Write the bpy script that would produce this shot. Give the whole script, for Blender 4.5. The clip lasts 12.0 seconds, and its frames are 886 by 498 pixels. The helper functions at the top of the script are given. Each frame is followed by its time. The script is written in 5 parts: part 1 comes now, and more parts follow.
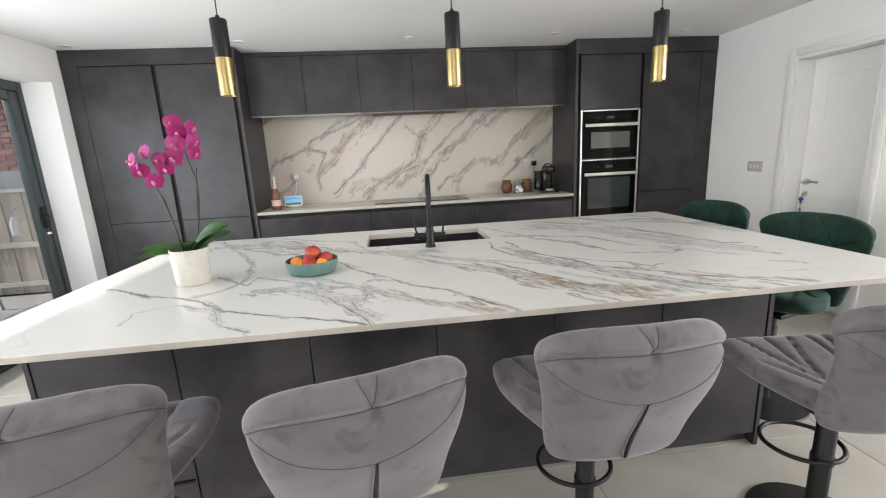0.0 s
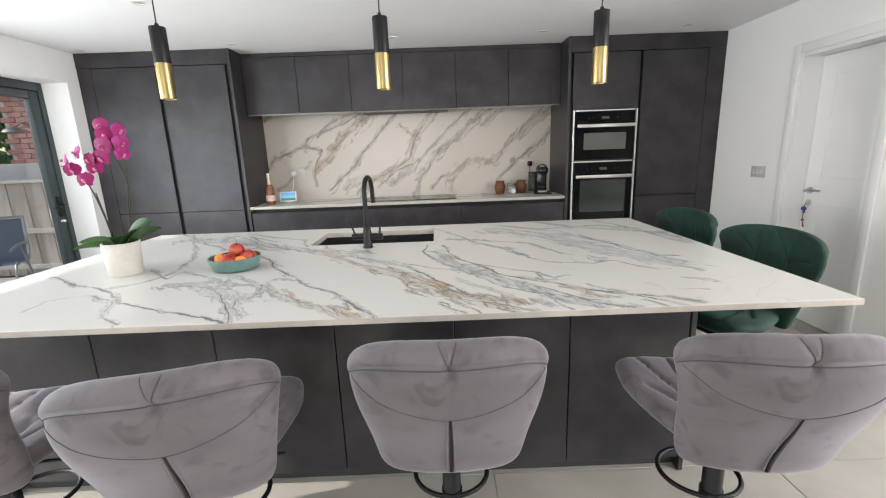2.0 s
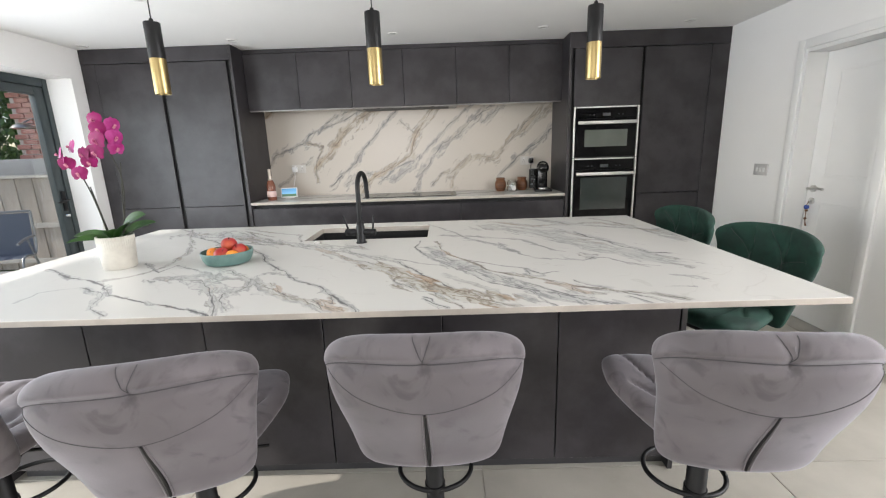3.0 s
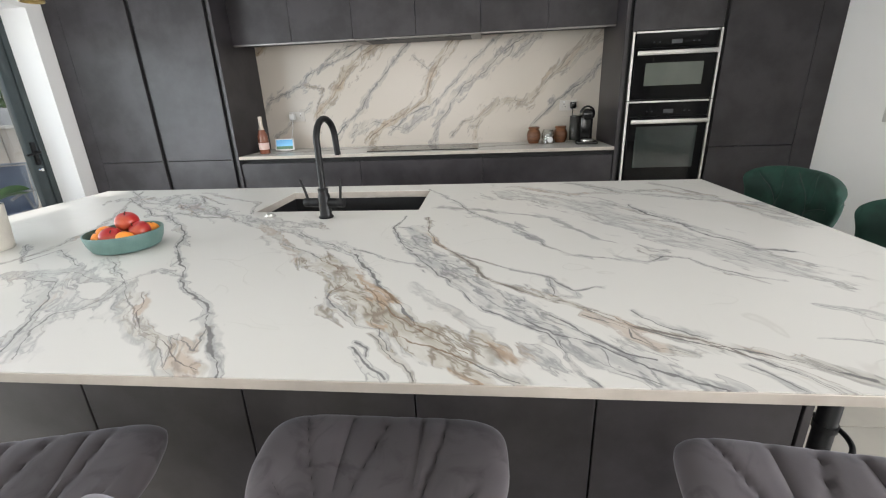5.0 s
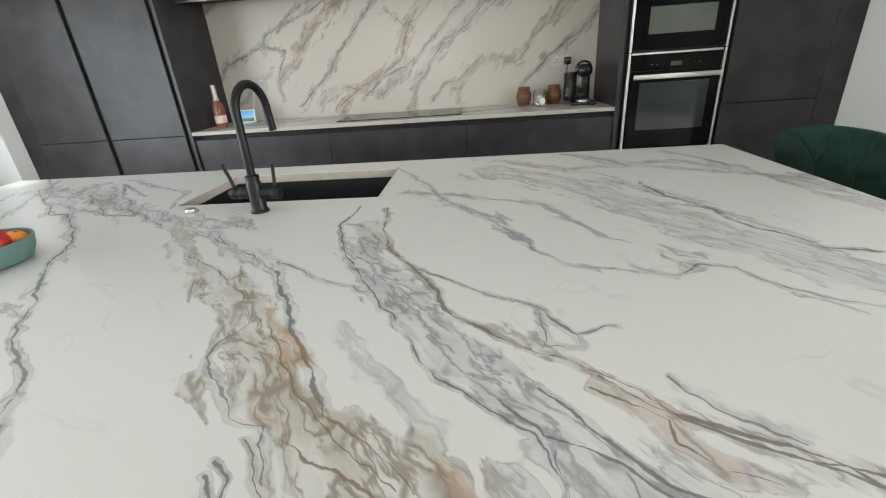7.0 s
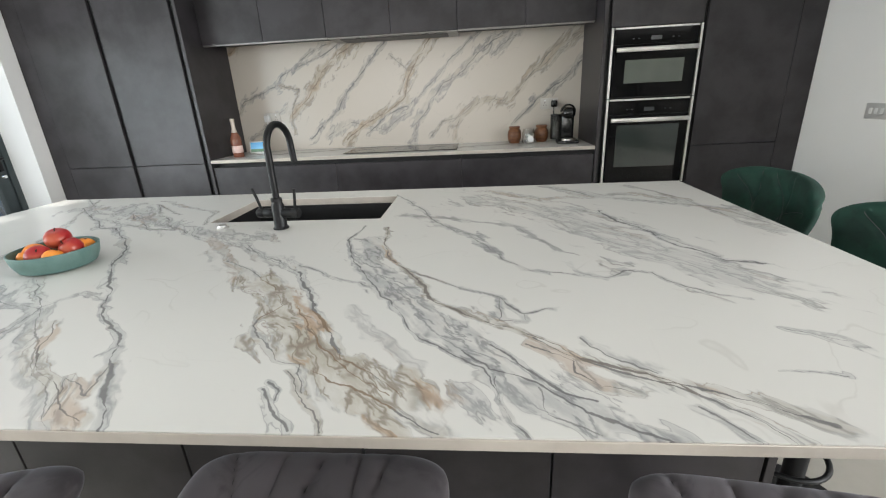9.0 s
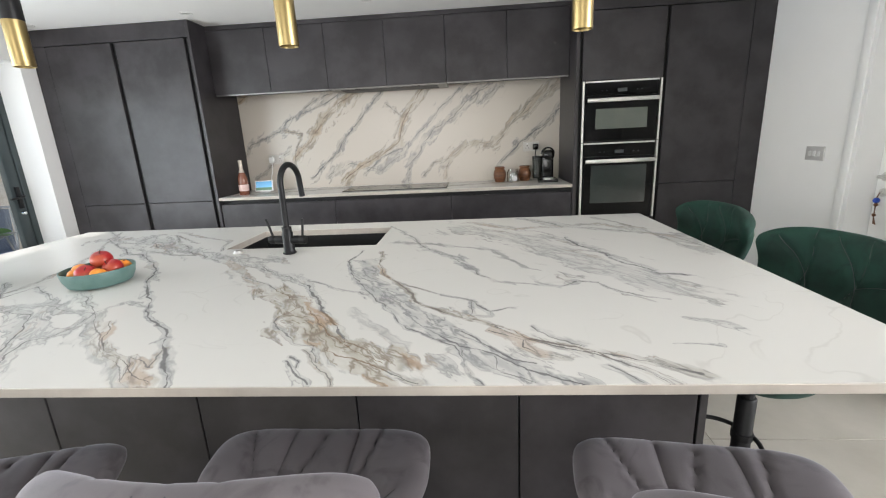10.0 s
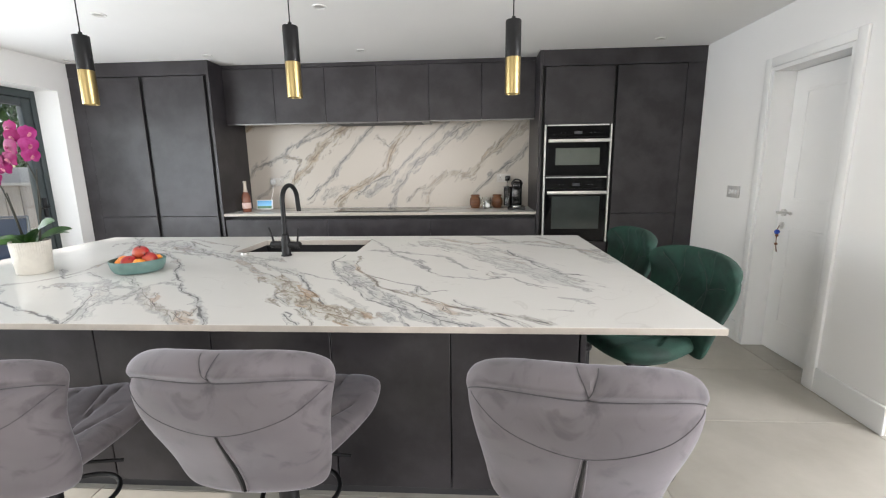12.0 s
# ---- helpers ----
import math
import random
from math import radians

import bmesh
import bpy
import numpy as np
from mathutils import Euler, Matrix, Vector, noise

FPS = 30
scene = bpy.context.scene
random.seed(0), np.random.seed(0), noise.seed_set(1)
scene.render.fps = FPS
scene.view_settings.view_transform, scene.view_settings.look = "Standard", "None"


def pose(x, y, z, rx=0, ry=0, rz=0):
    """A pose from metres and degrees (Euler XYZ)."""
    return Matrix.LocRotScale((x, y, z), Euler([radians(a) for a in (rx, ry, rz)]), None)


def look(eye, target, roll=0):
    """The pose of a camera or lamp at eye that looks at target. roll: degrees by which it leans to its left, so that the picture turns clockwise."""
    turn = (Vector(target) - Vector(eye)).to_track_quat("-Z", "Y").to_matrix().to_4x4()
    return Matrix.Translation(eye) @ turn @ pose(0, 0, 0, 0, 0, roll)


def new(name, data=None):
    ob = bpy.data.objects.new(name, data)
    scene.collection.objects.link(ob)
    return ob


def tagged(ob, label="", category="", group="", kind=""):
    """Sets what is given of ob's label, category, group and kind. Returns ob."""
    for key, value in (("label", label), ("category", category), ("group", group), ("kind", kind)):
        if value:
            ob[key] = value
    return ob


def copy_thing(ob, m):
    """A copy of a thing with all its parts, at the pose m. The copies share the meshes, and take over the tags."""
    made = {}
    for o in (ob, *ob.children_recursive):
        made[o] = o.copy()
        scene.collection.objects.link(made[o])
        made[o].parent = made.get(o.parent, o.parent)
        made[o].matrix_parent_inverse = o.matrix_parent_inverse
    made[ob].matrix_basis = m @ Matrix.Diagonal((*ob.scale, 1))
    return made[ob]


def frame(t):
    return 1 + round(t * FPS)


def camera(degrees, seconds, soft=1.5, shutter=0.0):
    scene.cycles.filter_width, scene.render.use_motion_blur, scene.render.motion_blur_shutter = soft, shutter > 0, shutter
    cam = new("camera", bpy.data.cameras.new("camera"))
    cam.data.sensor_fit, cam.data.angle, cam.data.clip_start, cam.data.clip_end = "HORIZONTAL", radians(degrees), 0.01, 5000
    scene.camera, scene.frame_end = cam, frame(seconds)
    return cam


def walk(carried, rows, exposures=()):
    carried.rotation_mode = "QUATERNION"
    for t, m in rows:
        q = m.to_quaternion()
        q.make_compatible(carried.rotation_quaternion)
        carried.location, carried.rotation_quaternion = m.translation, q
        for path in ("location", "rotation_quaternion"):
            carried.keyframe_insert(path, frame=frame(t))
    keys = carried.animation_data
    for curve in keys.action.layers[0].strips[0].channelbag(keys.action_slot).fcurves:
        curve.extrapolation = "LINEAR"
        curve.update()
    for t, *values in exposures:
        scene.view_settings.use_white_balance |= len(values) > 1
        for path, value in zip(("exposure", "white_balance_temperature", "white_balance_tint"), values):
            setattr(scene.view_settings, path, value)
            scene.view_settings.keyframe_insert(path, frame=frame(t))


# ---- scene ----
cam = camera(92.2, 12.0, soft=1.15)
PATH = [
    (0, (1.203, -4.027, 1.356), (1.414, -2.086, 0.923), -2.9),
    (0.5, (1.383, -4.002, 1.361), (1.532, -2.055, 0.925), -2.5),
    (1, (1.531, -3.984, 1.367), (1.622, -2.035, 0.928), -2.3),
    (1.5, (1.664, -4.012, 1.366), (1.702, -2.061, 0.926), -2.1),
    (2, (1.758, -4.064, 1.367), (1.768, -2.114, 0.924), -2.1),
    (2.5, (1.799, -4.105, 1.368), (1.792, -2.157, 0.918), -2.2),
    (2.7, (1.811, -4.102, 1.364), (1.802, -2.154, 0.913), -2.1),
    (4.3, (1.928, -3.663, 1.335), (1.777, -1.745, 0.788), -1.7),
    (4.5, (1.941, -3.607, 1.331), (1.778, -1.7, 0.749), -1.9),
    (5, (1.985, -3.403, 1.301), (1.786, -1.526, 0.641), -2.3),
    (5.5, (2.019, -3.21, 1.286), (1.809, -1.361, 0.554), -3.0),
    (6, (2.029, -3.108, 1.269), (1.823, -1.278, 0.489), -3.7),
    (6.5, (2.037, -3.077, 1.268), (1.846, -1.255, 0.465), -4.2),
    (7, (2.046, -3.056, 1.272), (1.863, -1.233, 0.468), -4.2),
    (8.8, (2.094, -3.24, 1.313), (1.908, -1.376, 0.613), -3.1),
    (9, (2.096, -3.301, 1.314), (1.922, -1.426, 0.642), -2.9),
    (9.5, (2.115, -3.445, 1.317), (1.959, -1.541, 0.726), -2.8),
    (10, (2.146, -3.543, 1.324), (2.0, -1.611, 0.824), -2.8),
    (10.5, (2.191, -3.639, 1.33), (2.048, -1.691, 0.899), -2.5),
    (11, (2.265, -3.763, 1.336), (2.115, -1.806, 0.95), -2.1),
    (11.5, (2.317, -3.896, 1.327), (2.174, -1.936, 0.953), -1.4),
    (12, (2.324, -4.0, 1.332), (2.207, -2.039, 0.957), -0.8),
]
walk(cam, [(t, look(eye, target, roll)) for t, eye, target, roll in PATH], [(0.0, 0.32, 6560, 12.5), (0.7, 0.38, 6540, 12.5), (2.7, 0.40, 6500, 12.5), (5.5, 0.32, 6480, 10.5), (6.5, 0.18, 6440, 7), (7.2, 0.18, 6440, 7), (9.0, 0.24, 6440, 9), (9.7, 0.42, 6450, 10.5), (12.0, 0.40, 6500, 12.5)])

# ---- world, sun, large lights ----
world = bpy.data.worlds.new("world")
scene.world = world
world.use_nodes = True
wn = world.node_tree.nodes
sky = wn.new("ShaderNodeTexSky")
sky.sky_type, sky.sun_disc = "NISHITA", False
SUN_DIR = Vector((1.66, 0.2, -1.0)).normalized()
sky.sun_elevation = math.asin(-SUN_DIR.z)
sky.sun_rotation = math.atan2(-SUN_DIR.x, -SUN_DIR.y)
world.node_tree.links.new(sky.outputs[0], wn["Background"].inputs[0])
wn["Background"].inputs[1].default_value = 0.14

sun = new("sun", bpy.data.lights.new("sun", "SUN"))
sun.data.energy, sun.data.angle, sun.data.color = 3.6, radians(0.6), (1.0, 0.95, 0.88)
sun.matrix_world = look((0, 0, 5), Vector((0, 0, 5)) + SUN_DIR)


def sky_lamp(name, eye, target, sx, sy, power, color):
    lamp = new(name, bpy.data.lights.new(name, "AREA"))
    lamp.data.shape, lamp.data.size, lamp.data.size_y = "RECTANGLE", sx, sy
    lamp.data.energy, lamp.data.color = power, color
    lamp.matrix_world = look(eye, target)
    return lamp


# daylight in the openings: bifold doors, and the glazing behind the camera
sky_lamp("garden_daylight", (-1.74, -2.90, 1.27), (0, -2.90, 1.67), 3.4, 1.40, 108, (0.89, 0.95, 1.0))
sky_lamp("rear_daylight", (0.6, -9.5, 1.45), (3.8, -1.5, 1.3), 2.8, 1.7, 72, (1.0, 0.97, 0.95))
# fill lamp in an unseen opening, added to brighten the right side
sky_lamp("east_fill", (6.62, -4.60, 1.60), (2.0, -4.2, 1.75), 2.6, 1.2, 182, (0.98, 0.98, 1.0))


# ---- materials ----
def material(name):
    m = bpy.data.materials.new(name)
    m.use_nodes = True
    return m, m.node_tree.nodes, m.node_tree.links, m.node_tree.nodes["Principled BSDF"]


def mixed(name, a, b, scale=4.0, rough=0.5, rough_b=None, metal=0.0, bump=0.0, bump_scale=80.0, detail=6.0, sheen=0.0,
          sheen_tint=(1, 1, 1), coat=0.0, smudge=0.0, stretch=(1, 1, 1), lo=0.35, hi=0.65, per_object=0.0):
    """Two tones in a cloudy mix, with grain in gloss and relief."""
    m, n, l, p = material(name)
    tc = n.new("ShaderNodeTexCoord")
    mp = n.new("ShaderNodeMapping")
    mp.inputs["Scale"].default_value = stretch
    l.new(tc.outputs["Object"], mp.inputs[0])
    big = n.new("ShaderNodeTexNoise")
    big.inputs["Scale"].default_value, big.inputs["Detail"].default_value = scale, detail
    big.inputs["Roughness"].default_value = 0.6
    l.new(mp.outputs[0], big.inputs["Vector"])
    ramp = n.new("ShaderNodeMapRange")
    ramp.inputs[1].default_value, ramp.inputs[2].default_value = lo, hi
    l.new(big.outputs["Fac"], ramp.inputs[0])
    mix = n.new("ShaderNodeMix")
    mix.data_type = "RGBA"
    mix.inputs[6].default_value, mix.inputs[7].default_value = (*a, 1), (*b, 1)
    l.new(ramp.outputs[0], mix.inputs[0])
    colour = mix.outputs[2]
    if smudge:
        brush = n.new("ShaderNodeTexNoise")
        brush.inputs["Scale"].default_value, brush.inputs["Detail"].default_value = scale * 3.0, 5
        brush.inputs["Distortion"].default_value = 1.6
        l.new(tc.outputs["Object"], brush.inputs["Vector"])
        gate = n.new("ShaderNodeMapRange")
        gate.interpolation_type = "SMOOTHSTEP"
        gate.inputs[1].default_value, gate.inputs[2].default_value = 0.50, 0.70
        gate.inputs[4].default_value = smudge
        l.new(brush.outputs["Fac"], gate.inputs[0])
        mix2 = n.new("ShaderNodeMix")
        mix2.data_type = "RGBA"
        mix2.inputs[7].default_value = (*[c * 0.45 for c in a], 1)
        l.new(gate.outputs[0], mix2.inputs[0])
        l.new(colour, mix2.inputs[6])
        colour = mix2.outputs[2]
    if per_object:
        info = n.new("ShaderNodeObjectInfo")
        hsv = n.new("ShaderNodeHueSaturation")
        val = n.new("ShaderNodeMapRange")
        val.inputs[3].default_value, val.inputs[4].default_value = 1 - per_object, 1 + per_object
        l.new(info.outputs["Random"], val.inputs[0])
        l.new(val.outputs[0], hsv.inputs["Value"])
        l.new(colour, hsv.inputs["Color"])
        colour = hsv.outputs[0]
    l.new(colour, p.inputs["Base Color"])
    rr = n.new("ShaderNodeMapRange")
    rr.inputs[3].default_value, rr.inputs[4].default_value = rough, rough if rough_b is None else rough_b
    fine = n.new("ShaderNodeTexNoise")
    fine.inputs["Scale"].default_value, fine.inputs["Detail"].default_value = bump_scale, 4
    l.new(mp.outputs[0], fine.inputs["Vector"])
    l.new(big.outputs["Fac"], rr.inputs[0])
    l.new(rr.outputs[0], p.inputs["Roughness"])
    p.inputs["Metallic"].default_value = metal
    p.inputs["Sheen Weight"].default_value = sheen
    p.inputs["Sheen Tint"].default_value = (*sheen_tint, 1)
    p.inputs["Sheen Roughness"].default_value = 0.4
    p.inputs["Coat Weight"].default_value = coat
    if bump:
        bp = n.new("ShaderNodeBump")
        bp.inputs["Strength"].default_value, bp.inputs["Distance"].default_value = bump, 0.002
        l.new(fine.outputs["Fac"], bp.inputs["Height"])
        l.new(bp.outputs[0], p.inputs["Normal"])
    return m


def segment_group():
    """Distance from a place to one stretch of a vein, or what was nearer before."""
    g = bpy.data.node_groups.new("vein_stretch", "ShaderNodeTree")
    for nm, kind in (("Place", "NodeSocketVector"), ("Start", "NodeSocketVector"), ("Run", "NodeSocketVector"), ("Inverse", "NodeSocketFloat"), ("Near", "NodeSocketFloat")):
        sk = g.interface.new_socket(nm, in_out="INPUT", socket_type=kind)
        if nm == "Near":
            sk.default_value = 9.0
    for nm, kind in (("Near", "NodeSocketFloat"), ("Place", "NodeSocketVector")):
        g.interface.new_socket(nm, in_out="OUTPUT", socket_type=kind)
    n, l = g.nodes, g.links
    gi, go = n.new("NodeGroupInput"), n.new("NodeGroupOutput")

    def vector(op, a, b, scale=None):
        x = n.new("ShaderNodeVectorMath")
        x.operation = op
        l.new(a, x.inputs[0])
        if b is not None:
            l.new(b, x.inputs[1])
        if scale is not None:
            l.new(scale, x.inputs["Scale"])
        return x.outputs

    pa = vector("SUBTRACT", gi.outputs["Place"], gi.outputs["Start"])["Vector"]
    t = n.new("ShaderNodeMath")
    t.operation, t.use_clamp = "MULTIPLY", True
    l.new(vector("DOT_PRODUCT", pa, gi.outputs["Run"])["Value"], t.inputs[0])
    l.new(gi.outputs["Inverse"], t.inputs[1])
    off = vector("SUBTRACT", pa, vector("SCALE", gi.outputs["Run"], None, t.outputs[0])["Vector"])["Vector"]
    least = n.new("ShaderNodeMath")
    least.operation = "MINIMUM"
    l.new(vector("LENGTH", off, None)["Value"], least.inputs[0])
    l.new(gi.outputs["Near"], least.inputs[1])
    tiny = n.new("ShaderNodeMath")
    tiny.operation = "MULTIPLY"
    tiny.inputs[1].default_value = 1e-7
    l.new(least.outputs[0], tiny.inputs[0])
    l.new(least.outputs[0], go.inputs["Near"])
    l.new(vector("ADD", gi.outputs["Place"], tiny.outputs[0])["Vector"], go.inputs["Place"])
    return g


SEGMENT = segment_group()


def marble(name, axes, veins, base=(0.70, 0.69, 0.655), warm=0.70, seed=0.0, rough=0.22, flow=-52.0, fine=1.0, grey=(0.35, 0.355, 0.36), gain=1.0):
    """White marble-look slab: named veins (polylines with width, strength, warmth, line) with ragged edges, filled with crackle, and a faint net between them."""
    m, n, l, p = material(name)

    def maths(op, a, b=None, clamp=False):
        x = n.new("ShaderNodeMath")
        x.operation, x.use_clamp = op, clamp
        for i, s in enumerate((a, b)):
            if s is None:
                continue
            if isinstance(s, (int, float)):
                x.inputs[i].default_value = s
            else:
                l.new(s, x.inputs[i])
        return x.outputs[0]

    def vmath(op, a, b=None):
        x = n.new("ShaderNodeVectorMath")
        x.operation = op
        for i, s in enumerate((a, b)):
            if s is None:
                continue
            if isinstance(s, (tuple, Vector)):
                x.inputs[i].default_value = s
            elif isinstance(s, (int, float)):
                x.inputs["Scale"].default_value = s
            else:
                l.new(s, x.inputs[i])
        return x.outputs["Value"] if op in ("DOT_PRODUCT", "LENGTH") else x.outputs["Vector"]

    def noise_tex(v, scale, detail=4.0, rough_n=0.55, distort=0.0):
        x = n.new("ShaderNodeTexNoise")
        l.new(v, x.inputs["Vector"])
        x.inputs["Scale"].default_value, x.inputs["Detail"].default_value = scale, detail
        x.inputs["Roughness"].default_value, x.inputs["Distortion"].default_value = rough_n, distort
        return x

    def crackle(v, scale):
        x = n.new("ShaderNodeTexVoronoi")
        x.feature = "DISTANCE_TO_EDGE"
        l.new(v, x.inputs["Vector"])
        x.inputs["Scale"].default_value = scale
        return x.outputs["Distance"]

    def step(v, lo, hi, a=0.0, b=1.0):
        x = n.new("ShaderNodeMapRange")
        x.interpolation_type = "SMOOTHSTEP"
        l.new(v, x.inputs[0])
        for i, s in enumerate((lo, hi, a, b)):
            x.inputs[i + 1].default_value = s
        return x.outputs[0]

    def blend(fac, a, b):
        x = n.new("ShaderNodeMix")
        x.data_type = "RGBA"
        l.new(fac, x.inputs[0])
        for i, s in ((6, a), (7, b)):
            if isinstance(s, tuple):
                x.inputs[i].default_value = (*s, 1)
            else:
                l.new(s, x.inputs[i])
        return x.outputs[2]

    tc = n.new("ShaderNodeTexCoord")
    sep = n.new("ShaderNodeSeparateXYZ")
    comb = n.new("ShaderNodeCombineXYZ")
    l.new(tc.outputs["Object"], sep.inputs[0])
    l.new(sep.outputs[axes[0]], comb.inputs[0])
    l.new(sep.outputs[axes[1]], comb.inputs[1])
    comb.inputs[2].default_value = 0.0
    flat = comb.outputs[0]
    shifted = vmath("ADD", flat, (seed, seed * 0.7, seed * 0.3))
    w1 = vmath("SUBTRACT", noise_tex(shifted, 6.0, 3).outputs["Color"], (0.5, 0.5, 0.5))
    w2 = vmath("SUBTRACT", noise_tex(shifted, 21.0, 4, 0.65).outputs["Color"], (0.5, 0.5, 0.5))
    warped = vmath("ADD", flat, vmath("ADD", vmath("SCALE", w1, 0.06), vmath("SCALE", w2, 0.015)))
    warped = vmath("MULTIPLY", warped, (1, 1, 0))
    # ragged reach of each band, and breaks along its line
    drawn = n.new("ShaderNodeMapping")
    drawn.inputs["Rotation"].default_value = (0, 0, radians(-flow))
    l.new(vmath("ADD", shifted, vmath("SCALE", w1, 0.10)), drawn.inputs[0])
    drawn = vmath("MULTIPLY", drawn.outputs[0], (0.22, 1.0, 1.0))
    ragged = step(noise_tex(drawn, 22.0, 3, 0.55).outputs["Fac"], 0.30, 0.70, 0.40, 1.9)
    breaks = step(noise_tex(shifted, 11.0, 4, 0.6).outputs["Fac"], 0.33, 0.66, 0.12, 1.75)
    band = dark = gold = None
    for pts, width, depth, warmth, line in veins:
        depth, line = min(1.0, depth * gain), line * gain
        near = None
        for (ax, ay), (bx, by) in zip(pts, pts[1:]):
            ba = Vector((bx - ax, by - ay, 0))
            if ba.length < 1e-4:
                continue
            g = n.new("ShaderNodeGroup")
            g.node_tree = SEGMENT
            l.new(warped, g.inputs["Place"])
            if near is not None:
                l.new(near, g.inputs["Near"])
            g.inputs["Start"].default_value, g.inputs["Run"].default_value = (ax, ay, 0), tuple(ba)
            g.inputs["Inverse"].default_value = 1 / ba.length_squared
            near, warped = g.outputs["Near"], g.outputs["Place"]
        b = step(maths("MULTIPLY", near, ragged), width * (0.30 if line else 0.45), width * (0.80 if line else 1.05), depth * (0.8 if line else 1.0), 0.0)
        band = b if band is None else maths("MAXIMUM", band, b)
        g = maths("MULTIPLY", b, warmth)
        gold = g if gold is None else maths("MAXIMUM", gold, g)
        if line:
            k = step(maths("DIVIDE", near, breaks), line * 0.22, line * 0.52, min(1.0, depth + 0.25), 0.0)
            dark = k if dark is None else maths("MAXIMUM", dark, k)
    # crackle stretched along the flow fills the bands; a faint net lies between them
    turned = n.new("ShaderNodeMapping")
    turned.inputs["Rotation"].default_value = (0, 0, radians(-flow))
    l.new(warped, turned.inputs[0])
    along = vmath("MULTIPLY", turned.outputs[0], (0.28, 1.0, 1.0))
    patch = step(noise_tex(shifted, 12.0, 3).outputs["Fac"], 0.42, 0.60)
    rid1 = maths("MULTIPLY", step(crackle(along, 24.0 * fine), 0.0, 0.09, 1.0, 0.0), patch)
    rid2 = step(maths("ABSOLUTE", maths("SUBTRACT", noise_tex(along, 19.0 * fine, 4, 0.6, 0.3).outputs["Fac"], 0.5)), 0.0, 0.045, 1.0, 0.0)
    net = step(maths("ABSOLUTE", maths("SUBTRACT", noise_tex(warped, 2.1, 3, 0.5, 0.8).outputs["Fac"], 0.5)), 0.0, 0.006, 1.0, 0.0)
    gaps = step(noise_tex(shifted, 3.0, 2).outputs["Fac"], 0.44, 0.62)
    cloud = step(noise_tex(along, 16.0, 5, 0.65).outputs["Fac"], 0.34, 0.62)
    tone = noise_tex(warped, 1.7, 3).outputs["Fac"]
    col = blend(step(tone, 0.1, 0.9), base, tuple(c * 0.955 for c in base))
    body = maths("MULTIPLY", band, maths("ADD", maths("MULTIPLY", cloud, 0.70), 0.14), clamp=True)
    soft = blend(step(gold, 0.15, 0.7), grey, (grey[0] * 1.14, grey[1] * 1.0, grey[2] * 0.78))
    col = blend(body, col, soft)
    rustmask = maths("MULTIPLY", maths("MULTIPLY", gold, step(noise_tex(along, 13.0, 4, 0.6, 0.2).outputs["Fac"], 0.56, 0.61)), warm, clamp=True)
    col = blend(rustmask, col, (0.42, 0.24, 0.12))
    thin = maths("MULTIPLY", maths("MULTIPLY", band, maths("MAXIMUM", rid1, rid2)), 0.85, clamp=True)
    col = blend(thin, col, blend(step(gold, 0.3, 0.8), (0.18, 0.18, 0.19), (0.23, 0.185, 0.14)))
    rim = maths("MULTIPLY", step(maths("ABSOLUTE", maths("SUBTRACT", band, 0.30)), 0.0, 0.11, 1.0, 0.0), step(noise_tex(drawn, 12.0, 3).outputs["Fac"], 0.42, 0.58), clamp=True)
    col = blend(maths("MULTIPLY", rim, 0.50), col, blend(step(gold, 0.12, 0.25), (0.20, 0.20, 0.205), (0.27, 0.20, 0.14)))
    if dark is not None:
        col = blend(maths("MULTIPLY", dark, 0.85, clamp=True), col, blend(step(gold, 0.5, 0.85), (0.155, 0.150, 0.152), (0.22, 0.15, 0.095)))
    faint = maths("MULTIPLY", maths("MULTIPLY", net, gaps), 0.16, clamp=True)
    col = blend(faint, col, (0.33, 0.30, 0.27))
    l.new(col, p.inputs["Base Color"])
    sm = noise_tex(flat, 9.0, 4).outputs["Fac"]
    l.new(step(sm, 0.2, 0.8, rough + 0.02, rough + 0.05), p.inputs["Roughness"])
    return m


ISLAND_VEINS_A = [
    ([(0.19, -1.46), (0.43, -1.47), (0.87, -1.77), (1.17, -1.92), (1.33, -1.97)], 0.06, 0.55, 0.5, 0),
    ([(0.57, -1.59), (0.83, -1.83), (0.95, -1.85), (0.54, -1.4), (0.81, -1.61)], 0.02, 0.6, 0.8, 0.004),
    ([(0.52, -1.33), (0.96, -1.61), (1.03, -1.79)], 0.02, 0.5, 0.7, 0.003),
    ([(1.81, -1.73), (1.99, -1.79), (2.22, -1.91), (2.31, -2.14)], 0.03, 0.35, 0.4, 0.003),
    ([(-0.02, -1.19), (0.38, -1.55), (0.57, -1.59), (0.93, -1.82), (1.15, -1.97), (1.34, -2.06), (1.5, -2.18), (1.61, -2.28)], 0.03, 0.55, 0.2, 0.0035),
    ([(1.55, -2.2), (1.63, -2.25), (1.71, -2.31), (1.79, -2.35), (1.84, -2.38)], 0.016, 0.55, 0.1, 0.0035),
]
